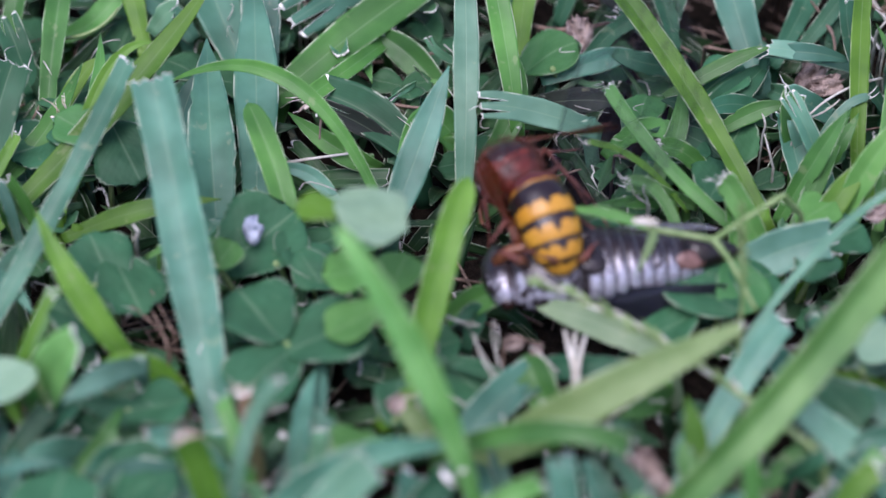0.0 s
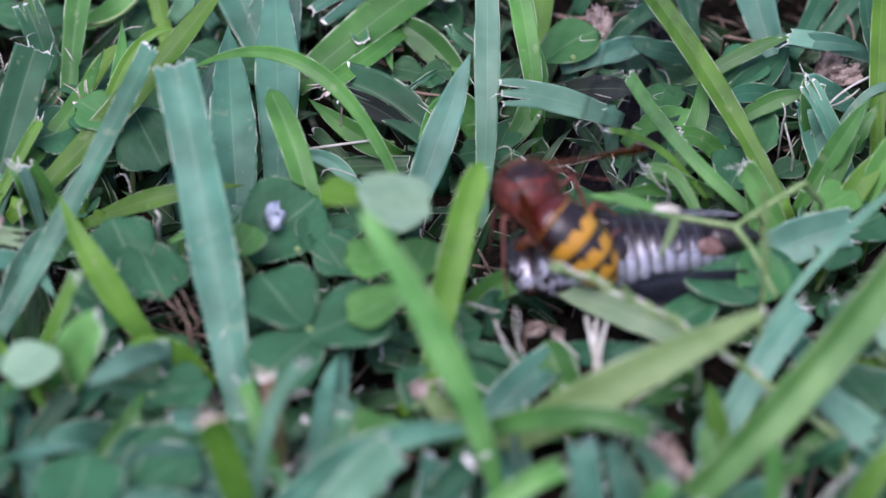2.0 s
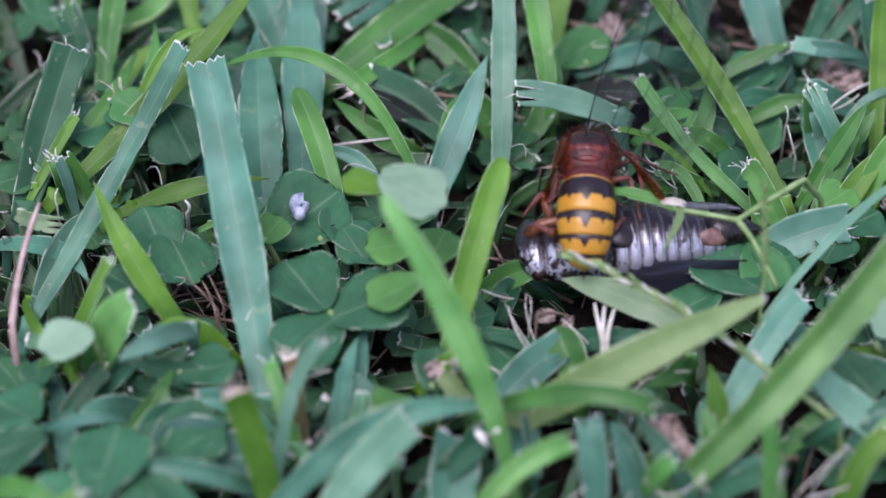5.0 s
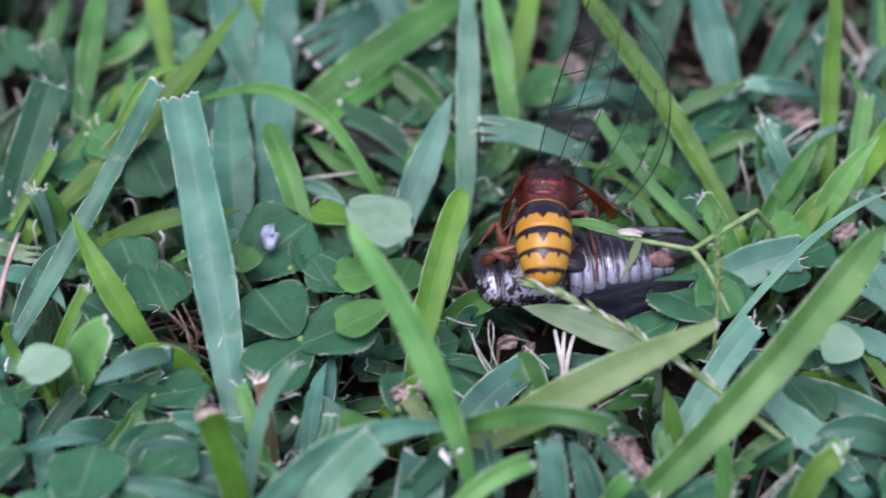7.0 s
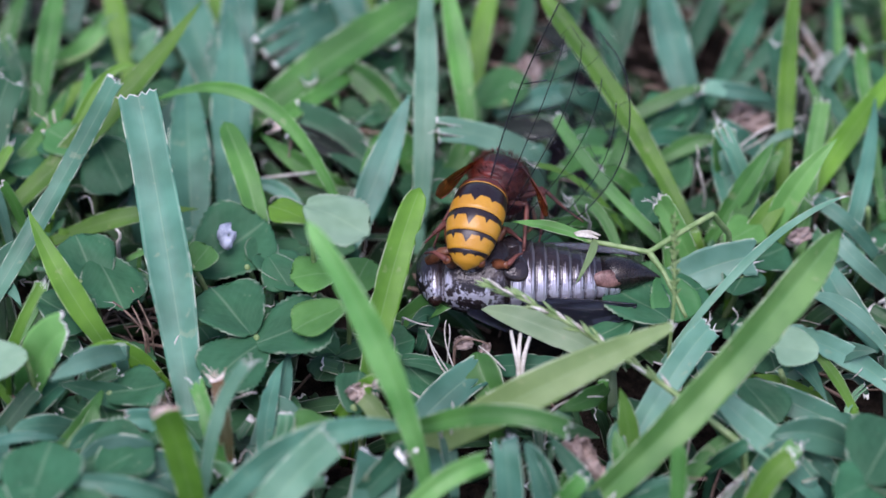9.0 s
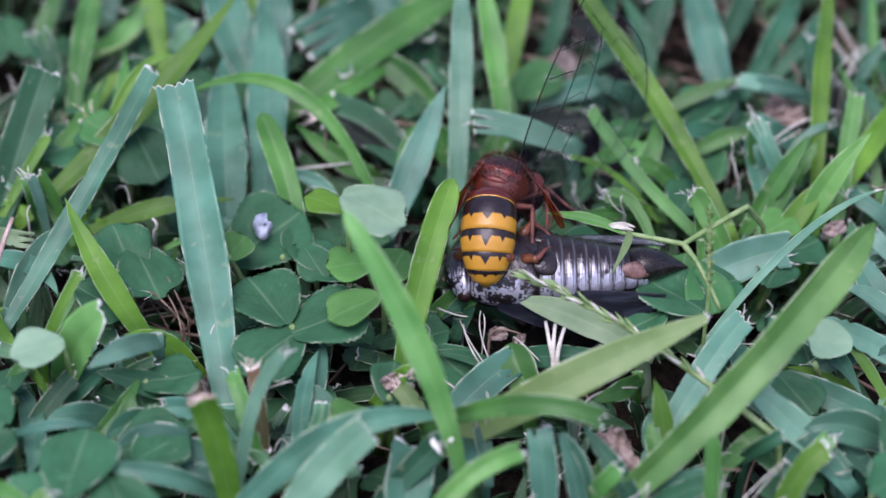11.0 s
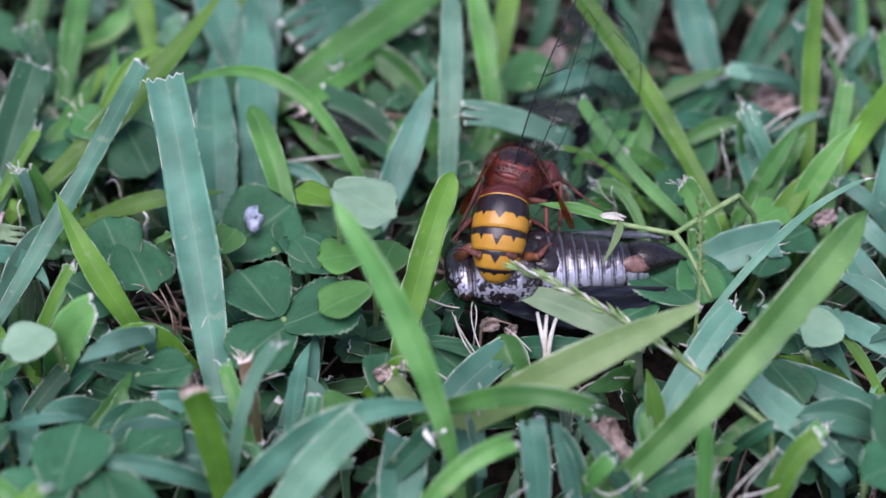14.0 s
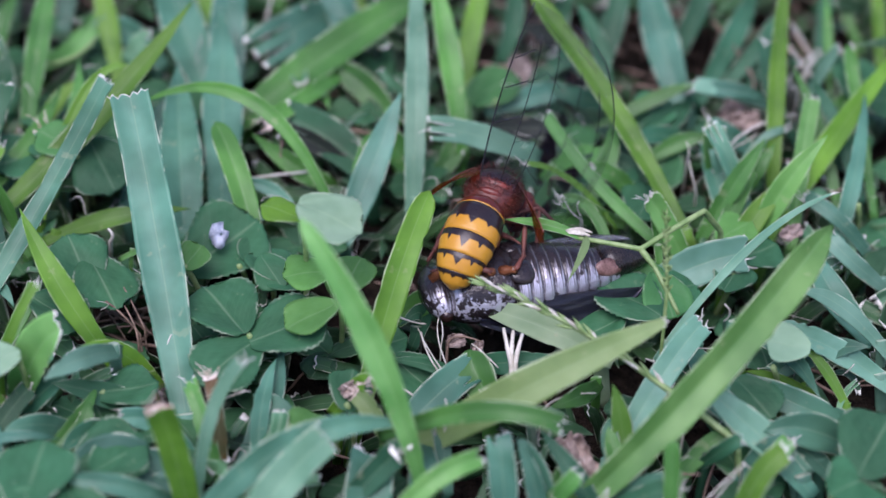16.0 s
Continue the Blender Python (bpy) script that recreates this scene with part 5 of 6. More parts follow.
stem("straw", (51.6, -99.2, 5.0), (55.2, -99.9, 7.0), (57.9, -99.4, 8.0), 0.18, "pale")
stem("straw", (58.1, -92.4, 9.0), (58.5, -93.2, 9.0), (59.5, -92.9, 8.0), 0.15, "pale")
stem("straw", (18.0, -100.8, 6.0), (19.4, -101.3, 8.0), (20.8, -100.6, 9.0), 0.14, "pale")
stem("straw", (13.7, -84.7, 8.0), (14.1, -83.7, 10.0), (13.8, -81.7, 11.0), 0.15, "pale")
stem("straw", (12.5, -84.7, 8.0), (12.0, -84.5, 10.0), (12.6, -83.5, 11.0), 0.13, "pale")
stem("straw", (26.1, -102.3, 6.0), (26.6, -102.0, 8.0), (27.1, -102.7, 10.0), 0.17, "pale")
stem("straw", (48.5, -96.9, 7.0), (48.9, -96.1, 8.0), (49.3, -96.0, 9.0), 0.15, "pale")
stem("straw", (57.8, -65.0, 12.0), (58.3, -66.3, 15.0), (57.2, -66.5, 17.0), 0.16, "pale")
stem("straw", (50.1, -83.2, 7.0), (51.9, -80.4, 9.0), (52.2, -80.2, 10.0), 0.17, "pale")
stem("straw", (5.4, -63.3, 6.0), (4.5, -63.9, 8.0), (3.9, -64.2, 8.0), 0.14, "pale")
stem("straw", (-40.2, -41.1, 6.0), (-39.5, -41.7, 8.0), (-40.2, -41.2, 9.0), 0.3, "pale")
stem("straw", (38.0, -36.8, 8.0), (35.8, -38.5, 11.0), (34.7, -37.2, 12.0), 0.13, "pale")
stem("straw", (37.6, -36.1, 8.0), (36.6, -37.1, 11.0), (36.8, -36.5, 12.0), 0.12, "pale")
stem("straw", (78.0, -1.1, 8.0), (79.6, 0.3, 12.0), (82.1, 2.3, 14.0), 0.2, "pale")
stem("straw", (77.1, 3.7, 8.0), (78.3, 1.8, 12.0), (76.6, 2.4, 14.0), 0.16, "pale")
stem("straw", (79.3, 1.4, 8.0), (80.3, 1.9, 12.0), (79.6, 2.9, 14.0), 0.16, "pale")
stem("straw", (56.5, -20.3, 7.0), (56.7, -20.9, 10.0), (56.3, -19.5, 11.0), 0.16, "pale")
stem("straw", (-60.3, -41.7, 8.0), (-60.5, -41.6, 10.0), (-60.0, -40.8, 11.0), 0.16, "pale")
stem("straw", (10.6, -59.8, 5.0), (11.6, -66.7, 6.0), (14.3, -70.5, 4.0), 0.16, "pale")
stem("straw", (13.6, -64.9, 5.0), (13.9, -64.2, 8.0), (13.7, -62.4, 9.0), 0.12, "pale")
seed_head((60.2, -90.2, 8.0), (37.2, -72.6, 14.6), (19.9, -63.6, 18.0))
creeping_plant()
seed_spike((48.1, -66.0, 19.0), (47.5, -60.2, 30.0))

torn_scrap((-22.3, -41.9, 8.5), 4.6)
crumpled_leaf((33.9, -86.7, 3.0), 9.0)
crumpled_leaf((16.2, -61.6, 4.0), 3.4)
crumpled_leaf((19.6, -63.2, 4.0), 2.8)
crumpled_leaf((-0.3, -76.5, 8.0), 4.0)
crumpled_leaf((66.9, 0.2, 2.0), 6.5)
crumpled_leaf((68.8, -4.7, 4.0), 6.0)
crumpled_leaf((72.2, -39.0, 8.0), 4.0)
crumpled_leaf((29.5, 8.5, 4.0), 7.0)


# ---- insects ----
def chitin(name, a, b2, rough=0.28, scale=500, relief=0.25):
    return mottled(name, a, b2, scale, rough, relief=relief, depth=0.0001)


BLACK = chitin("black chitin", (0.006, 0.005, 0.006), (0.02, 0.014, 0.012), 0.25)
RED = chitin("red-brown chitin", (0.06, 0.01, 0.008), (0.17, 0.024, 0.015), 0.4, 500, 0.15)
ORANGE = chitin("orange-brown chitin", (0.05, 0.017, 0.009), (0.19, 0.066, 0.028), 0.32)
LEG_RED = chitin("dull red leg", (0.04, 0.012, 0.01), (0.15, 0.045, 0.032), 0.6)
FELT = chitin("glossy blackish chest plate", (0.008, 0.006, 0.009), (0.034, 0.012, 0.011), 0.34, 600, 0.15)
COLLAR = chitin("bright red-brown collar", (0.09, 0.014, 0.01), (0.2, 0.034, 0.02), 0.36, 500, 0.4)
CHEST = chitin("dark red chest", (0.04, 0.009, 0.007), (0.14, 0.026, 0.017), 0.45, 380, 0.25)
EYE = chitin("dark eye", (0.008, 0.004, 0.004), (0.025, 0.01, 0.008), 0.12)
TAN = chitin("tan plate", (0.06, 0.025, 0.02), (0.27, 0.15, 0.13), 0.3)


def banded(name, edge, drop, first=False):
    """Black and yellow plate: u goes round from the belly over the back, v from the plate's front to its rear."""
    m, tree, b = material(name, 0.3)
    sep = tree.nodes.new("ShaderNodeSeparateXYZ")
    tree.links.new(tree.nodes.new("ShaderNodeUVMap").outputs[0], sep.inputs[0])
    u, v = sep.outputs[0], sep.outputs[1]
    wob = noise_node(tree, 600, 2)
    side = math_node(tree, "ABSOLUTE", math_node(tree, "SUBTRACT", u, 0.5))
    # drops that hang from the black band: one on the back, one on each side
    middle = math_node(tree, "MAXIMUM", math_node(tree, "MULTIPLY_ADD", side, -32.0, 1.0), 0.0)
    flank = math_node(tree, "MULTIPLY", sharpen(tree, math_node(tree, "ABSOLUTE", math_node(tree, "SUBTRACT", side, 0.1)), 0.018, 0.0), 0.55)
    limit = math_node(tree, "ADD", edge, math_node(tree, "MULTIPLY", math_node(tree, "MAXIMUM", middle, flank), drop))
    limit = math_node(tree, "ADD", limit, math_node(tree, "MULTIPLY_ADD", wob, 0.16, -0.08))
    dark = sharpen(tree, math_node(tree, "SUBTRACT", limit, v), -0.02, 0.03)
    yellow = mix_colour(tree, noise_node(tree, 250, 3), (0.36, 0.15, 0.01), (0.58, 0.31, 0.035))
    black = mix_colour(tree, noise_node(tree, 300, 3), (0.006, 0.005, 0.008), (0.022, 0.011, 0.012))
    if first:
        black = mix_colour(tree, 0.8, black, (0.09, 0.012, 0.008))
    tree.links.new(mix_colour(tree, dark, yellow, black), b.inputs["Base Color"])
    fine = noise_node(tree, 2500, 2)
    tree.links.new(math_node(tree, "MULTIPLY_ADD", fine, 0.25, 0.2), b.inputs["Roughness"])
    bump(tree, b, fine, 0.35, 0.0001)
    return m


def amber_wing():
    m, tree, b = material("amber wing", 0.3)
    n = noise_node(tree, 1.0, 3, tree.nodes.new("ShaderNodeUVMap").outputs[0], (9, 2.5, 1))
    tree.links.new(mix_colour(tree, sharpen(tree, n, 0.35, 0.65), (0.06, 0.016, 0.008), (0.13, 0.036, 0.013)), b.inputs["Base Color"])
    bump(tree, b, n, 0.15, 0.0001)
    tr = tree.nodes.new("ShaderNodeBsdfTransparent")
    tr.inputs[0].default_value = (0.85, 0.5, 0.25, 1)
    mx = tree.nodes.new("ShaderNodeMixShader")
    mx.inputs[0].default_value = 0.68
    tree.links.new(b.outputs[0], mx.inputs[1])
    tree.links.new(tr.outputs[0], mx.inputs[2])
    tree.links.new(mx.outputs[0], tree.nodes["Material Output"].inputs[0])
    return m


def clear_wing(name, clear, tone):
    m, tree, b = material(name, 0.14)
    b.inputs["Base Color"].default_value = (*tone, 1)
    tr = tree.nodes.new("ShaderNodeBsdfTransparent")
    tr.inputs[0].default_value = (0.9, 0.92, 0.92, 1)
    mx = tree.nodes.new("ShaderNodeMixShader")
    film = noise_node(tree, 150, 2)
    tree.links.new(math_node(tree, "MULTIPLY_ADD", film, -0.02, clear), mx.inputs[0])
    tree.links.new(b.outputs[0], mx.inputs[1])
    tree.links.new(tr.outputs[0], mx.inputs[2])
    tree.links.new(mx.outputs[0], tree.nodes["Material Output"].inputs[0])
    return m


def waxed(name, share, grain=420, soft=0.15):
    """Black plates dusted with silvery white wax towards their rear edge."""
    m, tree, b = material(name, 0.3)
    sep = tree.nodes.new("ShaderNodeSeparateXYZ")
    tree.links.new(tree.nodes.new("ShaderNodeUVMap").outputs[0], sep.inputs[0])
    n1, n2 = noise_node(tree, grain, 4), noise_node(tree, grain * 4, 2)
    streak = noise_node(tree, 1.0, 2, tree.nodes["UV Map"].outputs[0], (6, 9, 1))
    # u = 0.5 is the belly's middle line, which lies on top; the wax has rubbed off one flank, in streaks
    edge = math_node(tree, "MULTIPLY_ADD", streak, 0.34, math_node(tree, "SUBTRACT", sep.outputs[0], 0.17))
    near = math_node(tree, "MULTIPLY", sharpen(tree, edge, 0.58, 0.7), sharpen(tree, sep.outputs[0], 0.82, 0.76))
    rear = sharpen(tree, math_node(tree, "MULTIPLY_ADD", n2, 0.25, sep.outputs[1]), 0.2, 0.5)
    patch = sharpen(tree, math_node(tree, "MULTIPLY_ADD", n2, 0.4, n1), 0.7 - share, 0.7 + soft - share)
    wax = math_node(tree, "MULTIPLY", math_node(tree, "MULTIPLY", near, rear), patch)
    # thin pale rims across the bare flank
    rim = math_node(tree, "MULTIPLY", sharpen(tree, sep.outputs[1], 0.74, 0.88), sharpen(tree, math_node(tree, "ABSOLUTE", math_node(tree, "SUBTRACT", sep.outputs[0], 0.48)), 0.16, 0.1))
    wax = math_node(tree, "MAXIMUM", wax, math_node(tree, "MULTIPLY", rim, 0.45 * share))
    black = mix_colour(tree, n1, (0.008, 0.007, 0.01), (0.035, 0.025, 0.025))
    tree.links.new(mix_colour(tree, wax, black, (0.58, 0.58, 0.68)), b.inputs["Base Color"])
    tree.links.new(math_node(tree, "MULTIPLY", wax, 0.6), b.inputs["Metallic"])
    tree.links.new(math_node(tree, "MULTIPLY_ADD", wax, 0.14, 0.2), b.inputs["Roughness"])
    bump(tree, b, math_node(tree, "ADD", n1, n2), 0.5, 0.0002)
    return m


AMBER, CLEAR = amber_wing(), clear_wing("clear wing membrane", 0.955, (0.04, 0.035, 0.06))
SMOKY = clear_wing("smoky folded wing", 0.2, (0.012, 0.013, 0.022))
WAX, WAX_THIN = waxed("waxed belly", 0.23), waxed("thinly waxed chest", 0.05, 420, 0.12)
# the far wing's pale tone holds the gleam of the sky
GLEAM_WING = clear_wing("sky-gleam wing", 0.7, (0.3, 0.32, 0.36))
VEIN = clear_wing("thin grey vein", 0.42, (0.03, 0.03, 0.04))


def limb(parent, joints, radii, mats):
    """A jointed leg: the thigh is the part, shin and foot hang on it."""
    names = ("leg", "shin", "foot")
    top = parent
    for k in range(3):
        a, c = Vector(joints[k]) * MM, Vector(joints[k + 1]) * MM
        bm = bmesh.new()
        pts = [a.lerp(c, i / 6) for i in range(7)]
        shape = (0.75, 1.1, 1.15, 1.0, 0.85, 0.75, 0.85) if k < 2 else (0.9, 0.7, 0.95, 0.65, 0.9, 0.6, 0.5)
        tube(bm, pts, [radii[k] * MM * q for q in shape], 8)
        ob = part(names[k], bm, mats[k], top)
        if k == 0:
            top = ob
    return top


def wing_plate(name, parent, length, width, mats, outline, veins, label, thick=0.00006, twist=0.0):
    """A wing along -y from its root: a thin solid membrane with raised veins as a part of their own."""
    bm = bmesh.new()
    lay = bm.loops.layers.uv.verify()
    rows, cols = 18, 6
    tops, lows = [], []

    def spot(s, q):
        x0, x1 = outline(s)
        flat = Vector(((x0 + (x1 - x0) * q) * width, -s * length, 0.03 * width * math.sin(q * 9 + s * 4)))
        return Matrix.Rotation(twist * s, 3, "Y") @ flat
    for i in range(rows):
        s = i / (rows - 1)
        ru, rl = [], []
        for j in range(cols):
            p = spot(s, j / (cols - 1))
            ru.append(bm.verts.new(p + Vector((0, 0, thick / 2))))
            rl.append(bm.verts.new(p - Vector((0, 0, thick / 2))))
        tops.append(ru)
        lows.append(rl)
    for i in range(rows - 1):
        for j in range(cols - 1):
            uvs = [(b / (cols - 1), a / (rows - 1)) for a, b in ((i, j), (i + 1, j), (i + 1, j + 1), (i, j + 1))]
            for vs, order in ((tops, (0, 1, 2, 3)), (lows, (0, 3, 2, 1))):
                q4 = (vs[i][j], vs[i + 1][j], vs[i + 1][j + 1], vs[i][j + 1])
                f = bm.faces.new([q4[o] for o in order])
                for loop, o in zip(f.loops, order):
                    loop[lay].uv = uvs[o]
    wing = part(name, bm, mats[0], parent, label)
    bm = bmesh.new()
    for line, r in veins:
        pts = [spot(s, q) for s, q in line]
        tube(bm, pts, [r * MM] * len(pts), 5)
    part("vein", bm, mats[1], wing)
    return wing


def hornet():
    """Origin at the waist, +y to the head, +z the back."""
    thing = new("hornet", None)
    n = 28
    # chest
    bm = bmesh.new()
    rings = [oval(y * MM, w * MM, h * MM, z * MM, n) for y, w, h, z in
             ((0.0, 1.2, 1.2, -0.4), (0.6, 2.7, 2.4, -0.4), (2.0, 4.1, 3.4, -0.2), (4.0, 4.9, 3.9, 0.0), (6.0, 5.0, 3.9, 0.0), (7.8, 4.5, 3.4, -0.3), (9.2, 2.9, 2.4, -0.8), (9.9, 1.5, 1.4, -1.1))]
    loft(bm, rings)
    chest = part("thorax", bm, CHEST, thing, "dark red-brown furry chest")
    for name, y, z, w, l, h, mat, tilt in (("back_plate", 5.0, 2.8, 3.2, 2.8, 1.25, FELT, -4), ("shoulder_plate", 2.7, 2.5, 2.7, 0.95, 1.2, RED, 12), ("rear_plate", 1.3, 1.6, 2.1, 0.8, 1.0, RED, 30), ("collar", 7.9, 1.5, 3.2, 1.15, 1.5, COLLAR, -25)):
        bm = bmesh.new()
        bmesh.ops.create_uvsphere(bm, u_segments=20, v_segments=12, radius=1.0)
        bmesh.ops.transform(bm, verts=bm.verts, matrix=pose(0, y * MM, z * MM, tilt, 0, 0) @ Matrix.Diagonal((w * MM, l * MM, h * MM, 1)))
        part(name, bm, mat, thing)
    # fur on the chest
    rng = random.Random(9)
    bm = bmesh.new()
    for _ in range(1100):
        a, y = rng.uniform(0, 2 * math.pi), rng.uniform(0.8, 9.0)
        w = 4.7 * math.sqrt(max(0.05, 1 - ((y - 5) / 5.2) ** 2))
        p = Vector((math.sin(a) * w, y, math.cos(a) * w * 0.95)) * MM
        d = Vector((math.sin(a), rng.uniform(-0.9, 0.1), math.cos(a))).normalized() * rng.uniform(0.5, 1.1) * MM
        tube(bm, [p, p + d], [0.00005, 0.00001], 3)
    part("fur", bm, LEG_RED, thing)
    # head, bent down
    bm = bmesh.new()
    rings = [oval(y * MM, w * MM, h * MM, z * MM, n) for y, w, h, z in ((9.6, 1.2, 1.2, -1.6), (10.2, 2.9, 2.7, -1.9), (11.2, 3.5, 3.4, -2.3), (12.4, 3.2, 3.2, -2.9), (13.3, 2.1, 2.3, -3.5), (13.8, 0.8, 0.9, -3.8))]
    loft(bm, rings)
    head = part("head", bm, RED, thing, "red-orange head")
    head.matrix_basis = pose(0, 0.0092, -0.0018) @ pose(0, 0, 0, -68, 0, 0) @ pose(0, -0.0092, 0.0018)
    for sx in (-1, 1):
        bm = bmesh.new()
        bmesh.ops.create_uvsphere(bm, u_segments=18, v_segments=12, radius=1.0)
        bmesh.ops.transform(bm, verts=bm.verts, matrix=pose(sx * 2.75 * MM, 11.7 * MM, -2.0 * MM, 25, 0, 0) @ Matrix.Diagonal((0.95 * MM, 1.0 * MM, 1.9 * MM, 1)))
        part("eye", bm, EYE, head, "dark brown eye")
        bm = bmesh.new()
        pts = [Vector(p) * MM for p in ((sx * 0.9, 13.2, -2.0), (sx * 2.2, 14.6, -1.6), (sx * 3.4, 15.4, -2.6), (sx * 4.4, 15.6, -4.2), (sx * 4.8, 15.2, -6.0))]
        tube(bm, pts, [0.00032, 0.00028, 0.0003, 0.0003, 0.00018], 7)
        part("antenna", bm, ORANGE, head)
        bm = bmesh.new()
        pts = [Vector(p) * MM for p in ((sx * 1.4, 13.0, -4.8), (sx * 1.3, 13.6, -5.8), (sx * 0.3, 13.9, -6.6))]
        tube(bm, pts, [0.0007, 0.0006, 0.00015], 7)
        part("jaw", bm, ORANGE, head)
    # tail body: seven plates, each slightly over the next
    prof = ((0.0, 1.2), (1.0, 4.0), (2.4, 5.0), (4.6, 5.3), (7.0, 5.4), (9.6, 5.3), (12.0, 4.9), (14.4, 4.1), (16.4, 2.6), (17.6, 0.4))

    def girth(d):
        for (d0, r0), (d1, r1) in zip(prof, prof[1:]):
            if d <= d1:
                q = (d - d0) / (d1 - d0)
                return r0 + (r1 - r0) * (q * q * (3 - 2 * q) * 0.4 + q * 0.6)
        return 0.25

    bow = 0.0565 / MM
    def ring_at(d, r):
        """A ring across the abdomen's bow, d along it."""
        th = d * MM * bow
        back = Vector((0, -math.sin(th), 1 - math.cos(th))) / bow
        mid = Vector((0, back.y, -back.z))
        out, up = Vector((1, 0, 0)), Vector((0, -math.sin(th), math.cos(th)))
        return [mid + out * r * math.sin(a) - up * r * 0.86 * math.cos(a) for a in (2 * math.pi * j / 40 for j in range(40))]
    cuts = ((0.0, 3.4), (3.2, 8.4), (8.2, 11.8), (11.6, 14.6), (14.4, 17.6))
    looks = [banded("first plate", 0.9, 0.0, True), banded("second plate", 0.56, 0.2), banded("banded plate", 0.36, 0.42), banded("banded rear plate", 0.3, 0.4), banded("tip plate", 0.26, 0.15)]
    root = None
    for k, ((d0, d1), mat) in enumerate(zip(cuts, looks)):
        bm = bmesh.new()
        rings = []
        for i in range(9):
            q = i / 8
            d = d0 + (d1 - d0) * q
            lip = 1.0 + 0.022 * math.sin(math.pi * min(1.0, q * 1.1)) + (0.02 if k else 0) * q
            r = girth(d) * 0.81 * lip * MM
            rings.append(ring_at(d * 0.92, r))
        loft(bm, rings)
        ob = part("abdomen" if k == 0 else "abdomen_plate", bm, mat, thing if root is None else root, "dark red first plate with a thin yellow rim" if k == 0 else "yellow plate with a black band and drops")
        root = root or ob
    bm = bmesh.new()
    tube(bm, [Vector((0, -14.4, -7.4)) * MM, Vector((0, -14.9, -8.2)) * MM], [0.0002, 0.00003], 6)
    part("sting", bm, BLACK, root)
    # wings folded lengthwise
    wings = []
    for sx in (-1, 1):
        def outline(s, sx=sx):
            half = 0.22 + 0.78 * math.sin(math.pi * min(1, 0.1 + 0.8 * s)) ** 0.8
            if s > 0.9:
                half *= math.sqrt(max(0.02, 1 - ((s - 0.9) / 0.1) ** 2))
            return -half / 2, half / 2
        veins = [([(k / 12, 0.04) for k in range(12)], 0.1), ([(k / 12, 0.3 + 0.02 * k) for k in range(11)], 0.045), ([(k / 12, 0.65 - 0.01 * k) for k in range(10)], 0.04), ([(0.5, 0.1), (0.56, 0.4)], 0.04), ([(0.7, 0.1), (0.66, 0.5)], 0.04)]
        wing = wing_plate("wing", thing, 0.0158, 0.0038 if sx < 0 else 0.0032, (AMBER, LEG_RED), outline, veins, "translucent amber-brown wing", twist=sx * 1.2)
        wings.append(wing)
    # legs
    for sx in (-0.68, 1):
        if sx < 0:
            limb(thing, ((sx * 1.8, 8.0, -2.6), (sx * 4.4, 9.8, -4.2), (sx * 5.0, 11.0, -8.6), (sx * 4.2, 12.2, -11.5)), (0.52, 0.34, 0.22), (LEG_RED, LEG_RED, LEG_RED))
            limb(thing, ((sx * 2.4, 5.2, -3.0), (sx * 6.4, 6.6, -3.4), (sx * 8.2, 5.4, -8.2), (sx * 9.0, 6.4, -12.0)), (0.54, 0.34, 0.22), (LEG_RED, LEG_RED, LEG_RED))
        else:
            limb(thing, ((1.8, 8.0, -2.6), (6.4, 9.6, -1.4), (11.0, 9.0, -3.6), (14.5, 8.4, -4.6)), (0.5, 0.32, 0.22), (LEG_RED, LEG_RED, LEG_RED))
            limb(thing, ((2.4, 5.2, -3.0), (7.6, 6.6, -0.6), (9.2, 3.4, -6.6), (9.6, 0.6, -10.5)), (0.54, 0.34, 0.22), (LEG_RED, LEG_RED, LEG_RED))
        limb(thing, ((sx * 2.2, 2.6, -2.8), (sx * 6.6, 1.8, -1.6), (sx * 8.6, -2.4, -7.4), (sx * 9.0, -4.4, -11.5)), (0.56, 0.36, 0.24), (LEG_RED, LEG_RED, LEG_RED))
    tagged(thing, "large red-brown hornet with yellow and black banded abdomen gripping a cicada", "hornet")
    return thing, root, wings, head


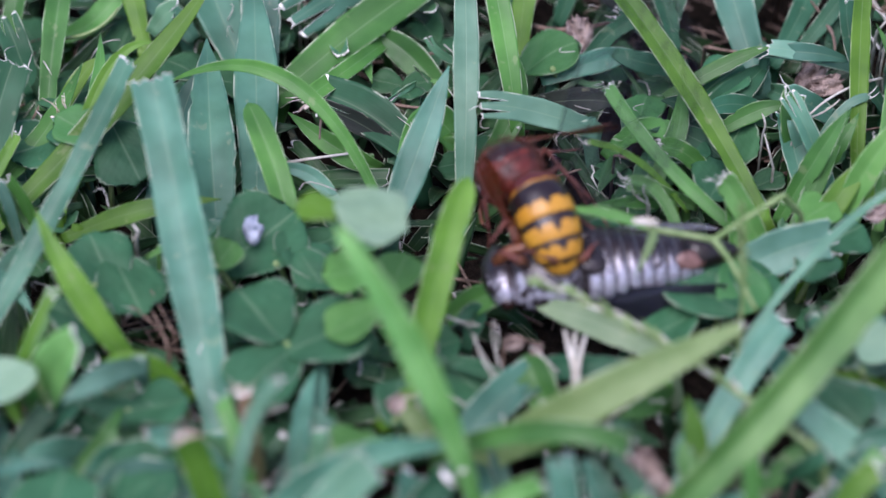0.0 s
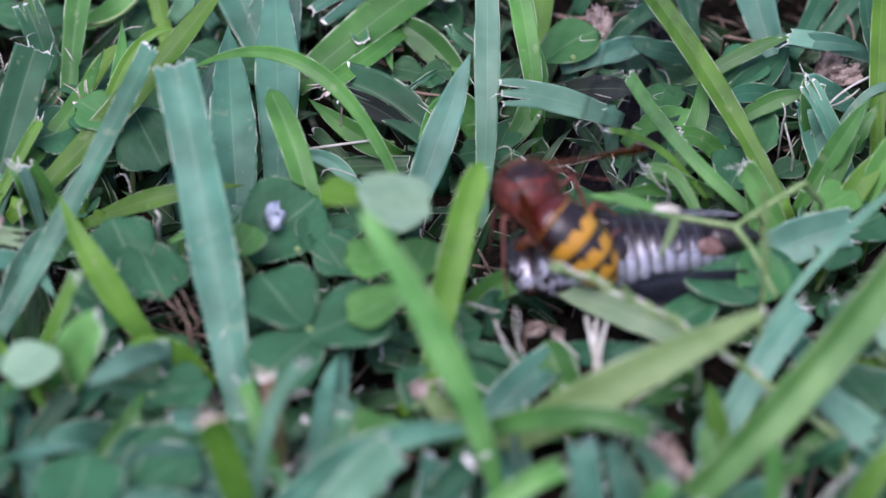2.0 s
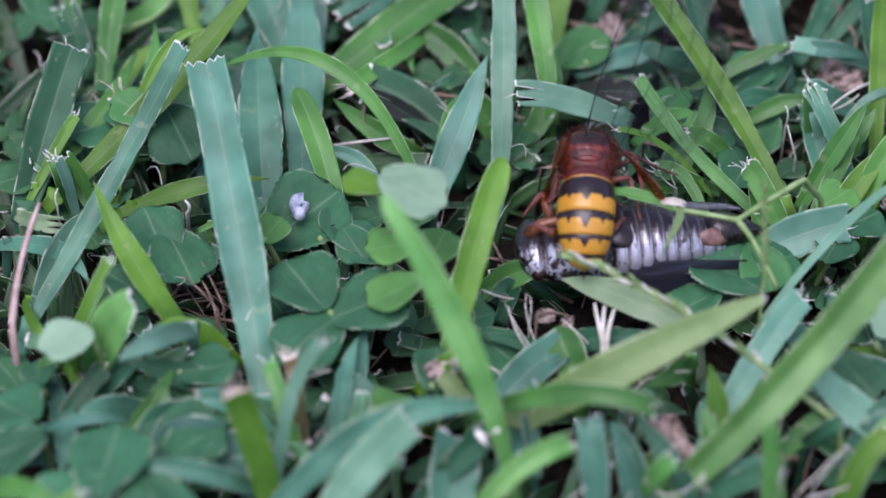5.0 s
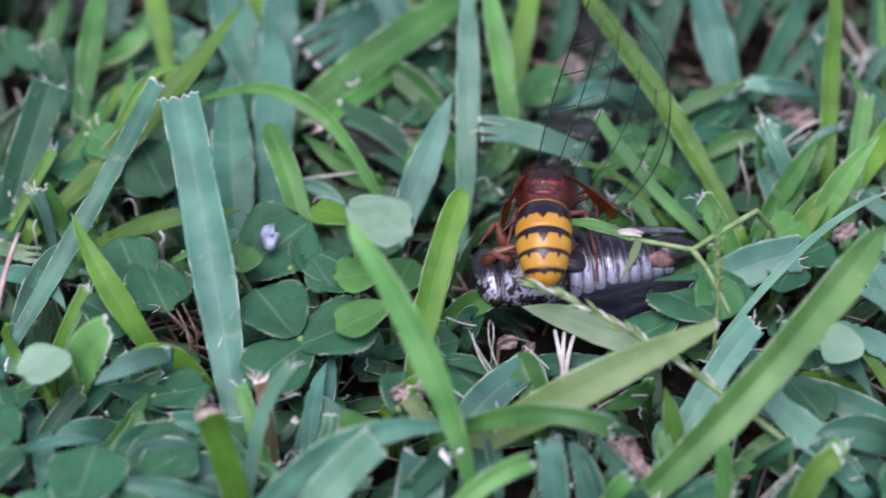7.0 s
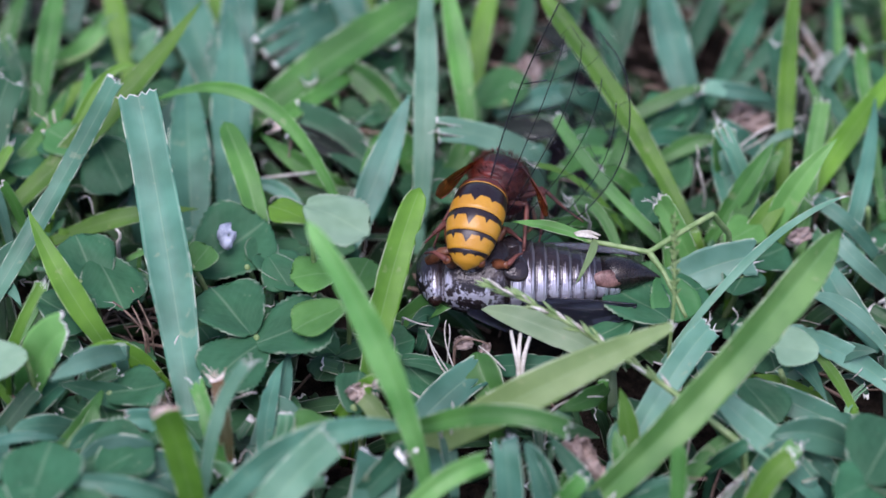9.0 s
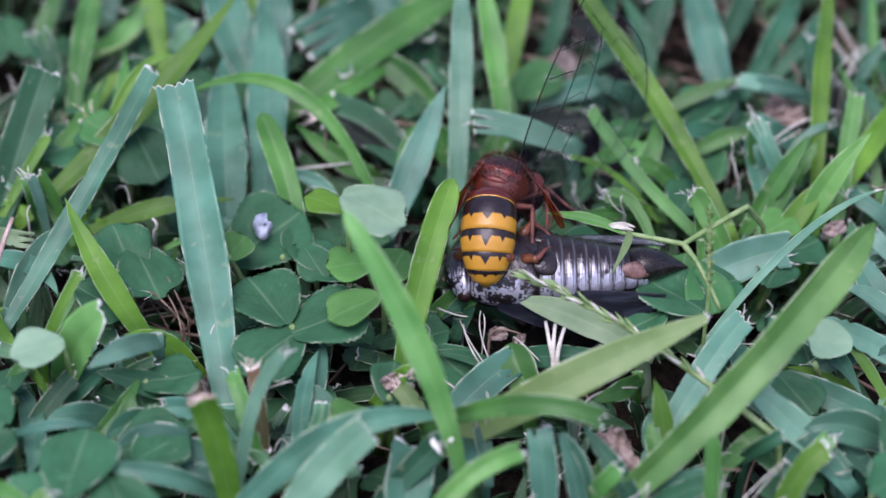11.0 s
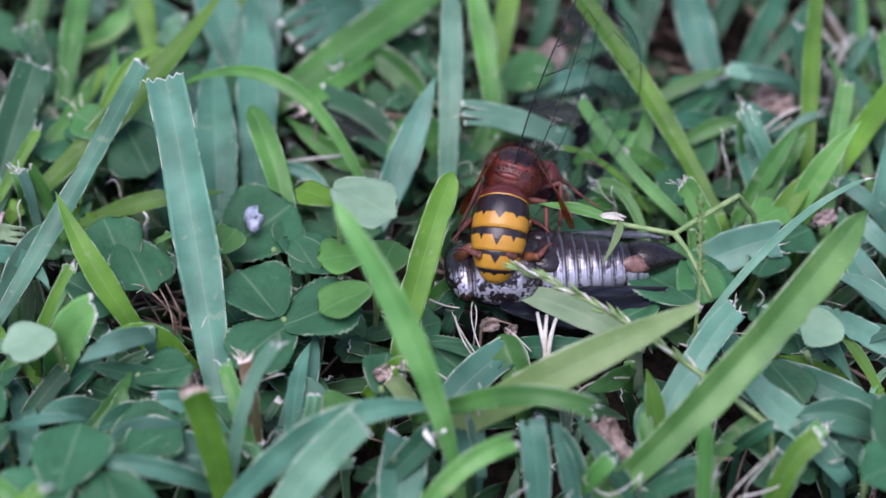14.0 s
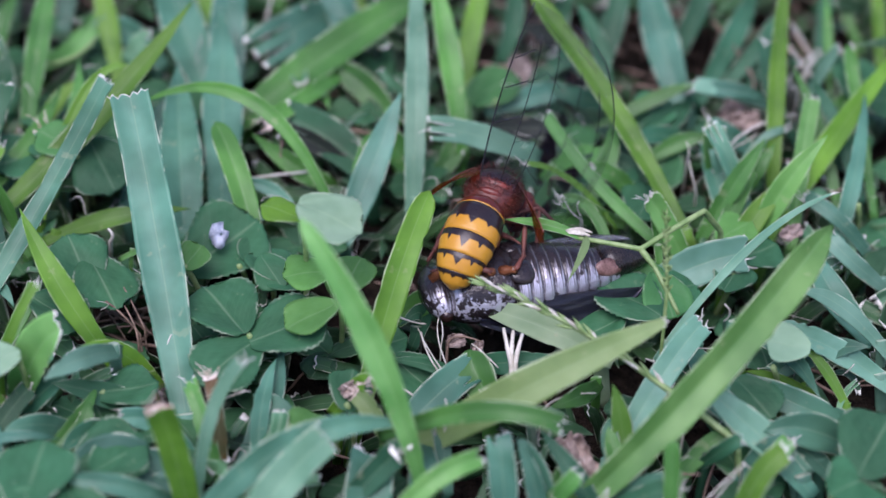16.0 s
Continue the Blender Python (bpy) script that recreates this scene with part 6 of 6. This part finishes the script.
def cicada():
    """Origin at its middle, on its back: +y to the head, belly up."""
    thing = new("cicada", None)
    n = 32
    bm = bmesh.new()
    rings = [oval(y * MM, w * MM, h * MM, z * MM, n) for y, w, h, z in ((3.2, 5.9, 5.0, -0.4), (5.0, 6.7, 5.6, -0.4), (8.0, 7.0, 5.8, -0.6), (11.0, 6.6, 5.4, -0.7), (13.2, 6.0, 4.6, -0.8), (14.2, 5.4, 3.6, -0.9))]
    loft(bm, rings)
    part("thorax", bm, WAX_THIN, thing, "dark chest dusted with silvery wax")
    bm = bmesh.new()
    rings = [oval(y * MM, w * MM, h * MM, z * MM, n) for y, w, h, z in ((13.8, 5.0, 3.4, -0.9), (14.8, 6.0, 3.6, -0.9), (16.2, 5.6, 3.3, -0.8), (17.4, 4.0, 2.5, -0.7), (18.2, 2.0, 1.4, -0.6))]
    loft(bm, rings)
    head = part("head", bm, WAX_THIN, thing, "broad black and silver head")
    for sx in (-1, 1):
        bm = bmesh.new()
        bmesh.ops.create_uvsphere(bm, u_segments=18, v_segments=12, radius=1.0)
        bmesh.ops.transform(bm, verts=bm.verts, matrix=pose(sx * 5.3 * MM, 15.2 * MM, -1.2 * MM) @ Matrix.Diagonal((1.1 * MM, 1.2 * MM, 1.2 * MM, 1)))
        part("eye", bm, EYE, head, "bulging dark eye")
    bm = bmesh.new()
    tube(bm, [Vector(p) * MM for p in ((0, 16.2, 2.0), (0, 14.2, 4.2), (0, 10.5, 5.2), (0, 7.6, 5.4))], [0.0011, 0.0009, 0.0006, 0.0003], 8)
    part("beak", bm, ORANGE, head)
    # belly: nine plates
    def girth(d):
        q = d / 18.5
        return 6.4 * (1 - 0.56 * q ** 1.7)
    root = None
    for k in range(9):
        d0, d1 = k * 2.0, k * 2.0 + 2.25
        bm = bmesh.new()
        rings = []
        for i in range(6):
            q = i / 5
            d = d0 + (d1 - d0) * q
            r = girth(min(d, 18.4)) * (0.95 + 0.08 * math.sin(q * math.pi * 0.6)) * MM
            if i == 5:
                r *= 0.96
            rings.append(oval((3.6 - d) * MM, r, r * 0.82, (-0.4 - 0.03 * d) * MM, n))
        loft(bm, rings)
        ob = part("abdomen" if root is None else "belly_plate", bm, WAX, thing if root is None else root, "black belly with silvery waxed plate edges" if root is None else "")
        root = root or ob
    bm = bmesh.new()
    rings = [oval(y * MM, w * MM, h * MM, z * MM, 20) for y, w, h, z in ((-11.5, 3.3, 2.8, -0.2), (-13.8, 3.2, 2.8, 0.2), (-16.4, 2.6, 2.3, 0.3), (-18.6, 1.5, 1.4, 0.1), (-20.4, 0.6, 0.6, -0.3), (-21.3, 0.1, 0.1, -0.5))]
    loft(bm, rings)
    part("tail_tip", bm, BLACK, thing)
    bm = bmesh.new()
    bmesh.ops.create_uvsphere(bm, u_segments=18, v_segments=10, radius=1.0)
    bmesh.ops.transform(bm, verts=bm.verts, matrix=pose(-0.0024, -0.0128, 0.0012, 6, -52, 6) @ Matrix.Diagonal((0.0015, 0.0032, 0.0007, 1)))
    part("tail_plate", bm, TAN, thing, "tan-pink plate at the tail")
    for sx in (-1, 1):
        bm = bmesh.new()
        bmesh.ops.create_uvsphere(bm, u_segments=18, v_segments=10, radius=1.0)
        bmesh.ops.transform(bm, verts=bm.verts, matrix=pose(sx * 2.9 * MM, 2.4 * MM, 3.6 * MM, 10, sx * 18, 0) @ Matrix.Diagonal((2.5 * MM, 2.6 * MM, 1.1 * MM, 1)))
        part("sound_cover", bm, WAX, thing)
        limb(thing, ((sx * 2.0, 12.4, 3.4), (sx * 4.4, 13.6, 6.6), (sx * 2.2, 15.6, 6.2), (sx * 1.2, 17.0, 5.0)), (0.85, 0.48, 0.28), (ORANGE, LEG_RED, LEG_RED))
        limb(thing, ((sx * 2.4, 9.2, 4.0), (sx * 5.6, 8.2, 7.0), (sx * 3.4, 11.4, 7.0), (sx * 2.4, 13.0, 6.2)), (0.85, 0.46, 0.28), (ORANGE, LEG_RED, LEG_RED))
        limb(thing, ((sx * 2.6, 6.0, 4.2), (sx * 4.4, 3.9, 5.6), (sx * 2.4, 2.4, 5.9), (sx * 1.4, 1.4, 5.5)), (0.8, 0.42, 0.26), (ORANGE, LEG_RED, LEG_RED))

    def fore(s):
        lead = -0.1 * math.sin(math.pi * s)
        trail = 0.12 + 0.95 * math.sin(math.pi * min(1.0, 0.08 + 0.8 * s)) ** 0.9
        if s > 0.82:
            trail = lead + (trail - lead) * math.sqrt(max(0.01, 1 - ((s - 0.82) / 0.18) ** 2))
        return lead, trail
    veins = [([(k / 18, 0.0) for k in range(19)], 0.15), ([(k / 18, 0.16 + 0.006 * k) for k in range(17)], 0.1), ([(0.12 + k / 20, 0.3 + 0.012 * k) for k in range(16)], 0.085), ([(0.1 + k / 22, 0.5 + 0.014 * k) for k in range(16)], 0.085), ([(k / 18, 0.86) for k in range(14)], 0.085), ([(k / 18, 0.99) for k in range(18)], 0.12)]
    for s in (0.34, 0.46, 0.58, 0.7, 0.8, 0.88):
        veins.append(([(s, 0.2), (s + 0.05, 0.36), (s - 0.01, 0.52), (s + 0.06, 0.7), (s, 0.86), (s + 0.04, 0.98)], 0.07))
    for s in (0.52, 0.66, 0.78):
        veins.append(([(s, 0.02), (s + 0.05, 0.2)], 0.12))
    wings = []
    for k in range(2):
        wings.append(wing_plate("wing", thing, (0.044, 0.027)[k], (0.0165, 0.006)[k], ((CLEAR, SMOKY)[k], VEIN), fore, veins, ("clear wing netted with dark veins", "smoky dark folded wing")[k]))
    hind = wing_plate("wing", thing, 0.016, 0.0014, (GLEAM_WING, VEIN), fore, veins[:9], "far wing strip, sky gleam put into its pale tone")
    hind.matrix_basis = pose(0.0042, -0.002, 0.0022, 3, -4, -4)
    tagged(thing, "black cicada on its back, belly silvery with wax, one wing raised", "cicada")
    return thing, wings


the_hornet, the_abdomen, hornet_wings, the_head = hornet()
the_cicada, cicada_wings = cicada()


def motions():
    ways = [
        (0, pose(0.0187, -0.0429, 0.0191, -19, -3, 34)), (0.5, pose(0.0186, -0.0430, 0.0191, -25, -4, 35)),
        (0.8, pose(0.0168, -0.0464, 0.0189, -18, -10, 34)), (1, pose(0.0228, -0.0426, 0.0193, -17, -4, 25)),
        (1.2, pose(0.0265, -0.0410, 0.0198, -21, -6, 28)), (1.5, pose(0.0239, -0.0393, 0.0197, -25, -10, 26)),
        (1.7, pose(0.0225, -0.0453, 0.0196, -12, -8, 19)), (2, pose(0.0164, -0.0524, 0.0192, -5, -2, 15)),
        (2.5, pose(0.0178, -0.0509, 0.0206, -4, 5, 12)), (3, pose(0.0196, -0.0505, 0.0191, -15, -8, 30)),
        (5.5, pose(0.0230, -0.0446, 0.0190, -12, 1, -6)), (6, pose(0.0232, -0.0444, 0.0190, -19, -4, -4)),
        (6.5, pose(0.0212, -0.0453, 0.0189, -17, -9, -7)), (7, pose(0.0219, -0.0458, 0.0189, -16, -3, -5)),
        (7.5, pose(0.0233, -0.0427, 0.0189, -18, 0, 10)), (8, pose(0.0204, -0.0412, 0.0192, -19, -5, -16)),
        (8.5, pose(0.0202, -0.0426, 0.0190, -17, -2, -8)), (9, pose(0.0198, -0.0413, 0.0191, -19, -2, -25)),
        (11.5, pose(0.0142, -0.0457, 0.0189, -11, 1, -19)), (12, pose(0.0141, -0.0466, 0.0190, -4, -2, -23)),
        (12.5, pose(0.0140, -0.0468, 0.0191, -6, -1, -18)), (13, pose(0.0154, -0.0460, 0.0190, -5, 1, -18)),
        (13.5, pose(0.0194, -0.0485, 0.0191, -1, 3, -7)), (14, pose(0.0185, -0.0458, 0.0189, -7, 3, -18)),
        (14.5, pose(0.0192, -0.0494, 0.0189, -4, 4, -11)), (15, pose(0.0220, -0.0526, 0.0216, -4, -13, 5)),
        (15.5, pose(0.0170, -0.0469, 0.0190, -6, 3, -28)), (16, pose(0.0208, -0.0460, 0.0192, -19, 5, -20))]
    walk(the_hornet, ways)
    bends = [
        (0, pose(0, 0, 0, 21, 6, -11)), (0.5, pose(0, 0, 0, 16, 4, -6)),
        (0.8, pose(0, 0, 0, 28, -1, 1)), (1, pose(0, 0, 0, 19, 3, -5)),
        (1.2, pose(0, 0, 0, 14, 2, -2)), (1.5, pose(0, 0, 0, 14, -1, 8)),
        (1.7, pose(0, 0, 0, 13, -2, 3)), (2, pose(0, 0, 0, 20, -14, 38)),
        (2.5, pose(0, 0, 0, 22, -13, 44)), (3, pose(0, 0, 0, 30, -5, 14)),
        (5.5, pose(0, 0, 0, 14, -1, -2)), (6, pose(0, 0, 0, 11, -3, 5)),
        (6.5, pose(0, 0, 0, 8, -7, 10)), (7, pose(0, 0, 0, 5, -2, 3)),
        (7.5, pose(0, 0, 0, 9, 2, -3)), (8, pose(0, 0, 0, 14, -6, 10)),
        (8.5, pose(0, 0, 0, 7, -3, 3)), (9, pose(0, 0, 0, 11, -6, 8)),
        (11.5, pose(0, 0, 0, 22, -8, 15)), (12, pose(0, 0, 0, 10, -10, 19)),
        (12.5, pose(0, 0, 0, 12, -7, 12)), (13, pose(0, 0, 0, 13, -6, 11)),
        (13.5, pose(0, 0, 0, 15, 3, -7)), (14, pose(0, 0, 0, 17, -5, 9)),
        (14.5, pose(0, 0, 0, 16, 1, -3)), (15, pose(0, 0, 0, 24, 14, -44)),
        (15.5, pose(0, 0, 0, 15, -9, 17)), (16, pose(0, 0, 0, 18, -1, -2))]
    walk(the_abdomen, bends)
    walk(the_cicada, [
        (0, pose(0.0300, -0.0496, 0.0085, 0, 0, 97.0)), (0.5, pose(0.0300, -0.0497, 0.0085, 0, 0, 96.8)),
        (1, pose(0.0302, -0.0496, 0.0085, 0, 0, 97.5)), (1.5, pose(0.0302, -0.0497, 0.0085, 0, 0, 96.8)),
        (3, pose(0.0298, -0.0487, 0.0085, 0, 0, 99.7)), (5.5, pose(0.0298, -0.0487, 0.0085, 0, 0, 96.2)),
        (6, pose(0.0298, -0.0482, 0.0085, 0, 0, 96.9)), (6.5, pose(0.0291, -0.0481, 0.0085, 0, 0, 96.8)),
        (7, pose(0.0286, -0.0476, 0.0085, 0, 0, 99.5)), (7.5, pose(0.0291, -0.0477, 0.0085, 0, 0, 98.7)),
        (8, pose(0.0293, -0.0481, 0.0085, 0, 0, 97.5)), (8.5, pose(0.0284, -0.0477, 0.0085, 0, 0, 95.2)),
        (9, pose(0.0269, -0.0498, 0.0085, 0, 0, 90.1)), (11.5, pose(0.0258, -0.0505, 0.0085, 0, 0, 94.2)),
        (12.5, pose(0.0275, -0.0512, 0.0085, 0, 0, 97.1)), (13.5, pose(0.0279, -0.0513, 0.0085, 0, 0, 97.9)),
        (14, pose(0.0272, -0.0517, 0.0085, 0, 0, 95.3)), (14.5, pose(0.0264, -0.0512, 0.0085, 0, 0, 96.5)),
        (15, pose(0.0265, -0.0513, 0.0085, 0, 0, 97.5)), (15.5, pose(0.0271, -0.0504, 0.0085, 0, 0, 99.4)),
        (16, pose(0.0282, -0.0506, 0.0085, 0, 0, 103.6))])
    # the head is bent down to bite, and turns aside later on
    nods = [(t, pose(x * MM, 0.0092, -0.0018) @ pose(0, 0, 0, a, 0, b) @ pose(0, -0.0092, 0.0018)) for t, a, b, x in ((0, -64, 8, 0), (3, -66, 4, 0), (5.5, -68, -6, 0), (9, -52, -30, 1.0), (11.5, -30, -58, 2.8), (13, -26, -64, 3.2), (14.5, -30, -58, 2.8), (16, -32, -54, 2.6))]
    walk(the_head, nods)
    # the blade that leans on the struggling insects is pushed to and fro: seconds, degrees
    foot = swaying_blade.location.copy()
    sways = ((0, 4.3), (0.5, 4.7), (1, 3.2), (1.5, 2.4), (2, 1.9), (3, 2.3), (5.5, 4.1), (6, 3.8), (7, 2.8), (7.5, 3.1), (8, 3.6), (8.5, 1.4), (9, 2.4), (11.5, 1.7), (12, 1.8), (12.5, 2.3), (13, 4.9), (13.5, 5.3), (14, 4.3), (14.5, 5.2), (15, 5.9), (15.5, 2.8), (16, 7.4))
    walk(swaying_blade, [(t, Matrix.Translation(foot) @ pose(0, 0, 0, 0, a, 0)) for t, a in sways])
    # the hornet's folded wings lie along its sides, and are flung up for a moment
    aside = ((0.97, 0.25, -0.05), None)
    high = ((0.95, 0.35, 0.1), (-0.15, 0.35, 1.0))
    flung = {0: aside, 0.5: aside, 0.8: aside, 1: ((0.8, 0.35, 0.0), (0.45, 0.6, 0.5)), 1.2: high, 1.5: high, 1.7: high, 2: aside, 2.5: aside, 3: aside, 15.5: (None, (-0.55, -0.75, 0.35)), 16: (None, (-0.5, -0.75, 0.35))}
    for sx, wing in zip((-1, 1), hornet_wings):
        rows = []
        for (t, m), (_, body) in zip(bends, ways):
            root = Matrix.Translation((sx * 0.0034, 0.0066, 0.0028))
            thrown = flung.get(t, (None, None))[0 if sx > 0 else 1]
            if thrown:
                y = -Vector(thrown).normalized()
                z = Vector((0.1, 0.25, 0.95))
                z = (z - y * z.dot(y)).normalized()
                turn = Matrix((y.cross(z), y, z)).transposed()
                local = body.to_quaternion().to_matrix().inverted() @ turn
                rows.append((t, root @ local.to_4x4()))
            else:
                half = Quaternion().slerp(m.to_quaternion(), 0.55).to_matrix().to_4x4()
                rows.append((t, root @ half @ pose(0, 0, 0, 4, sx * 38, sx * (34 if sx > 0 else 14))))
        walk(wing, rows)
    # the cicada's raised wing beats without rest, the other one lies along the body
    up, rest = cicada_wings
    way = Vector((0.25, -0.28, 1.0)).normalized()
    trail = Vector((0.05, -1.0, 0.0))
    trail = (trail - way * trail.dot(way)).normalized()
    turn = Matrix((trail, -way, trail.cross(-way))).transposed().to_4x4()
    root = Matrix.Translation((0.0058, 0.0085, 0.001)) @ turn
    rows = []
    for f in range(0, 16 * FPS + 1):
        rows.append((f / FPS, root @ pose(0, 0, 0, 0, 30 * math.sin(2 * math.pi * 0.43 * f), 0)))
    walk(up, rows)
    low = pose(-0.0058, 0.010, -0.0008, 2, 118, 0)
    walk(rest, [(0, low), (16, low)])


motions()
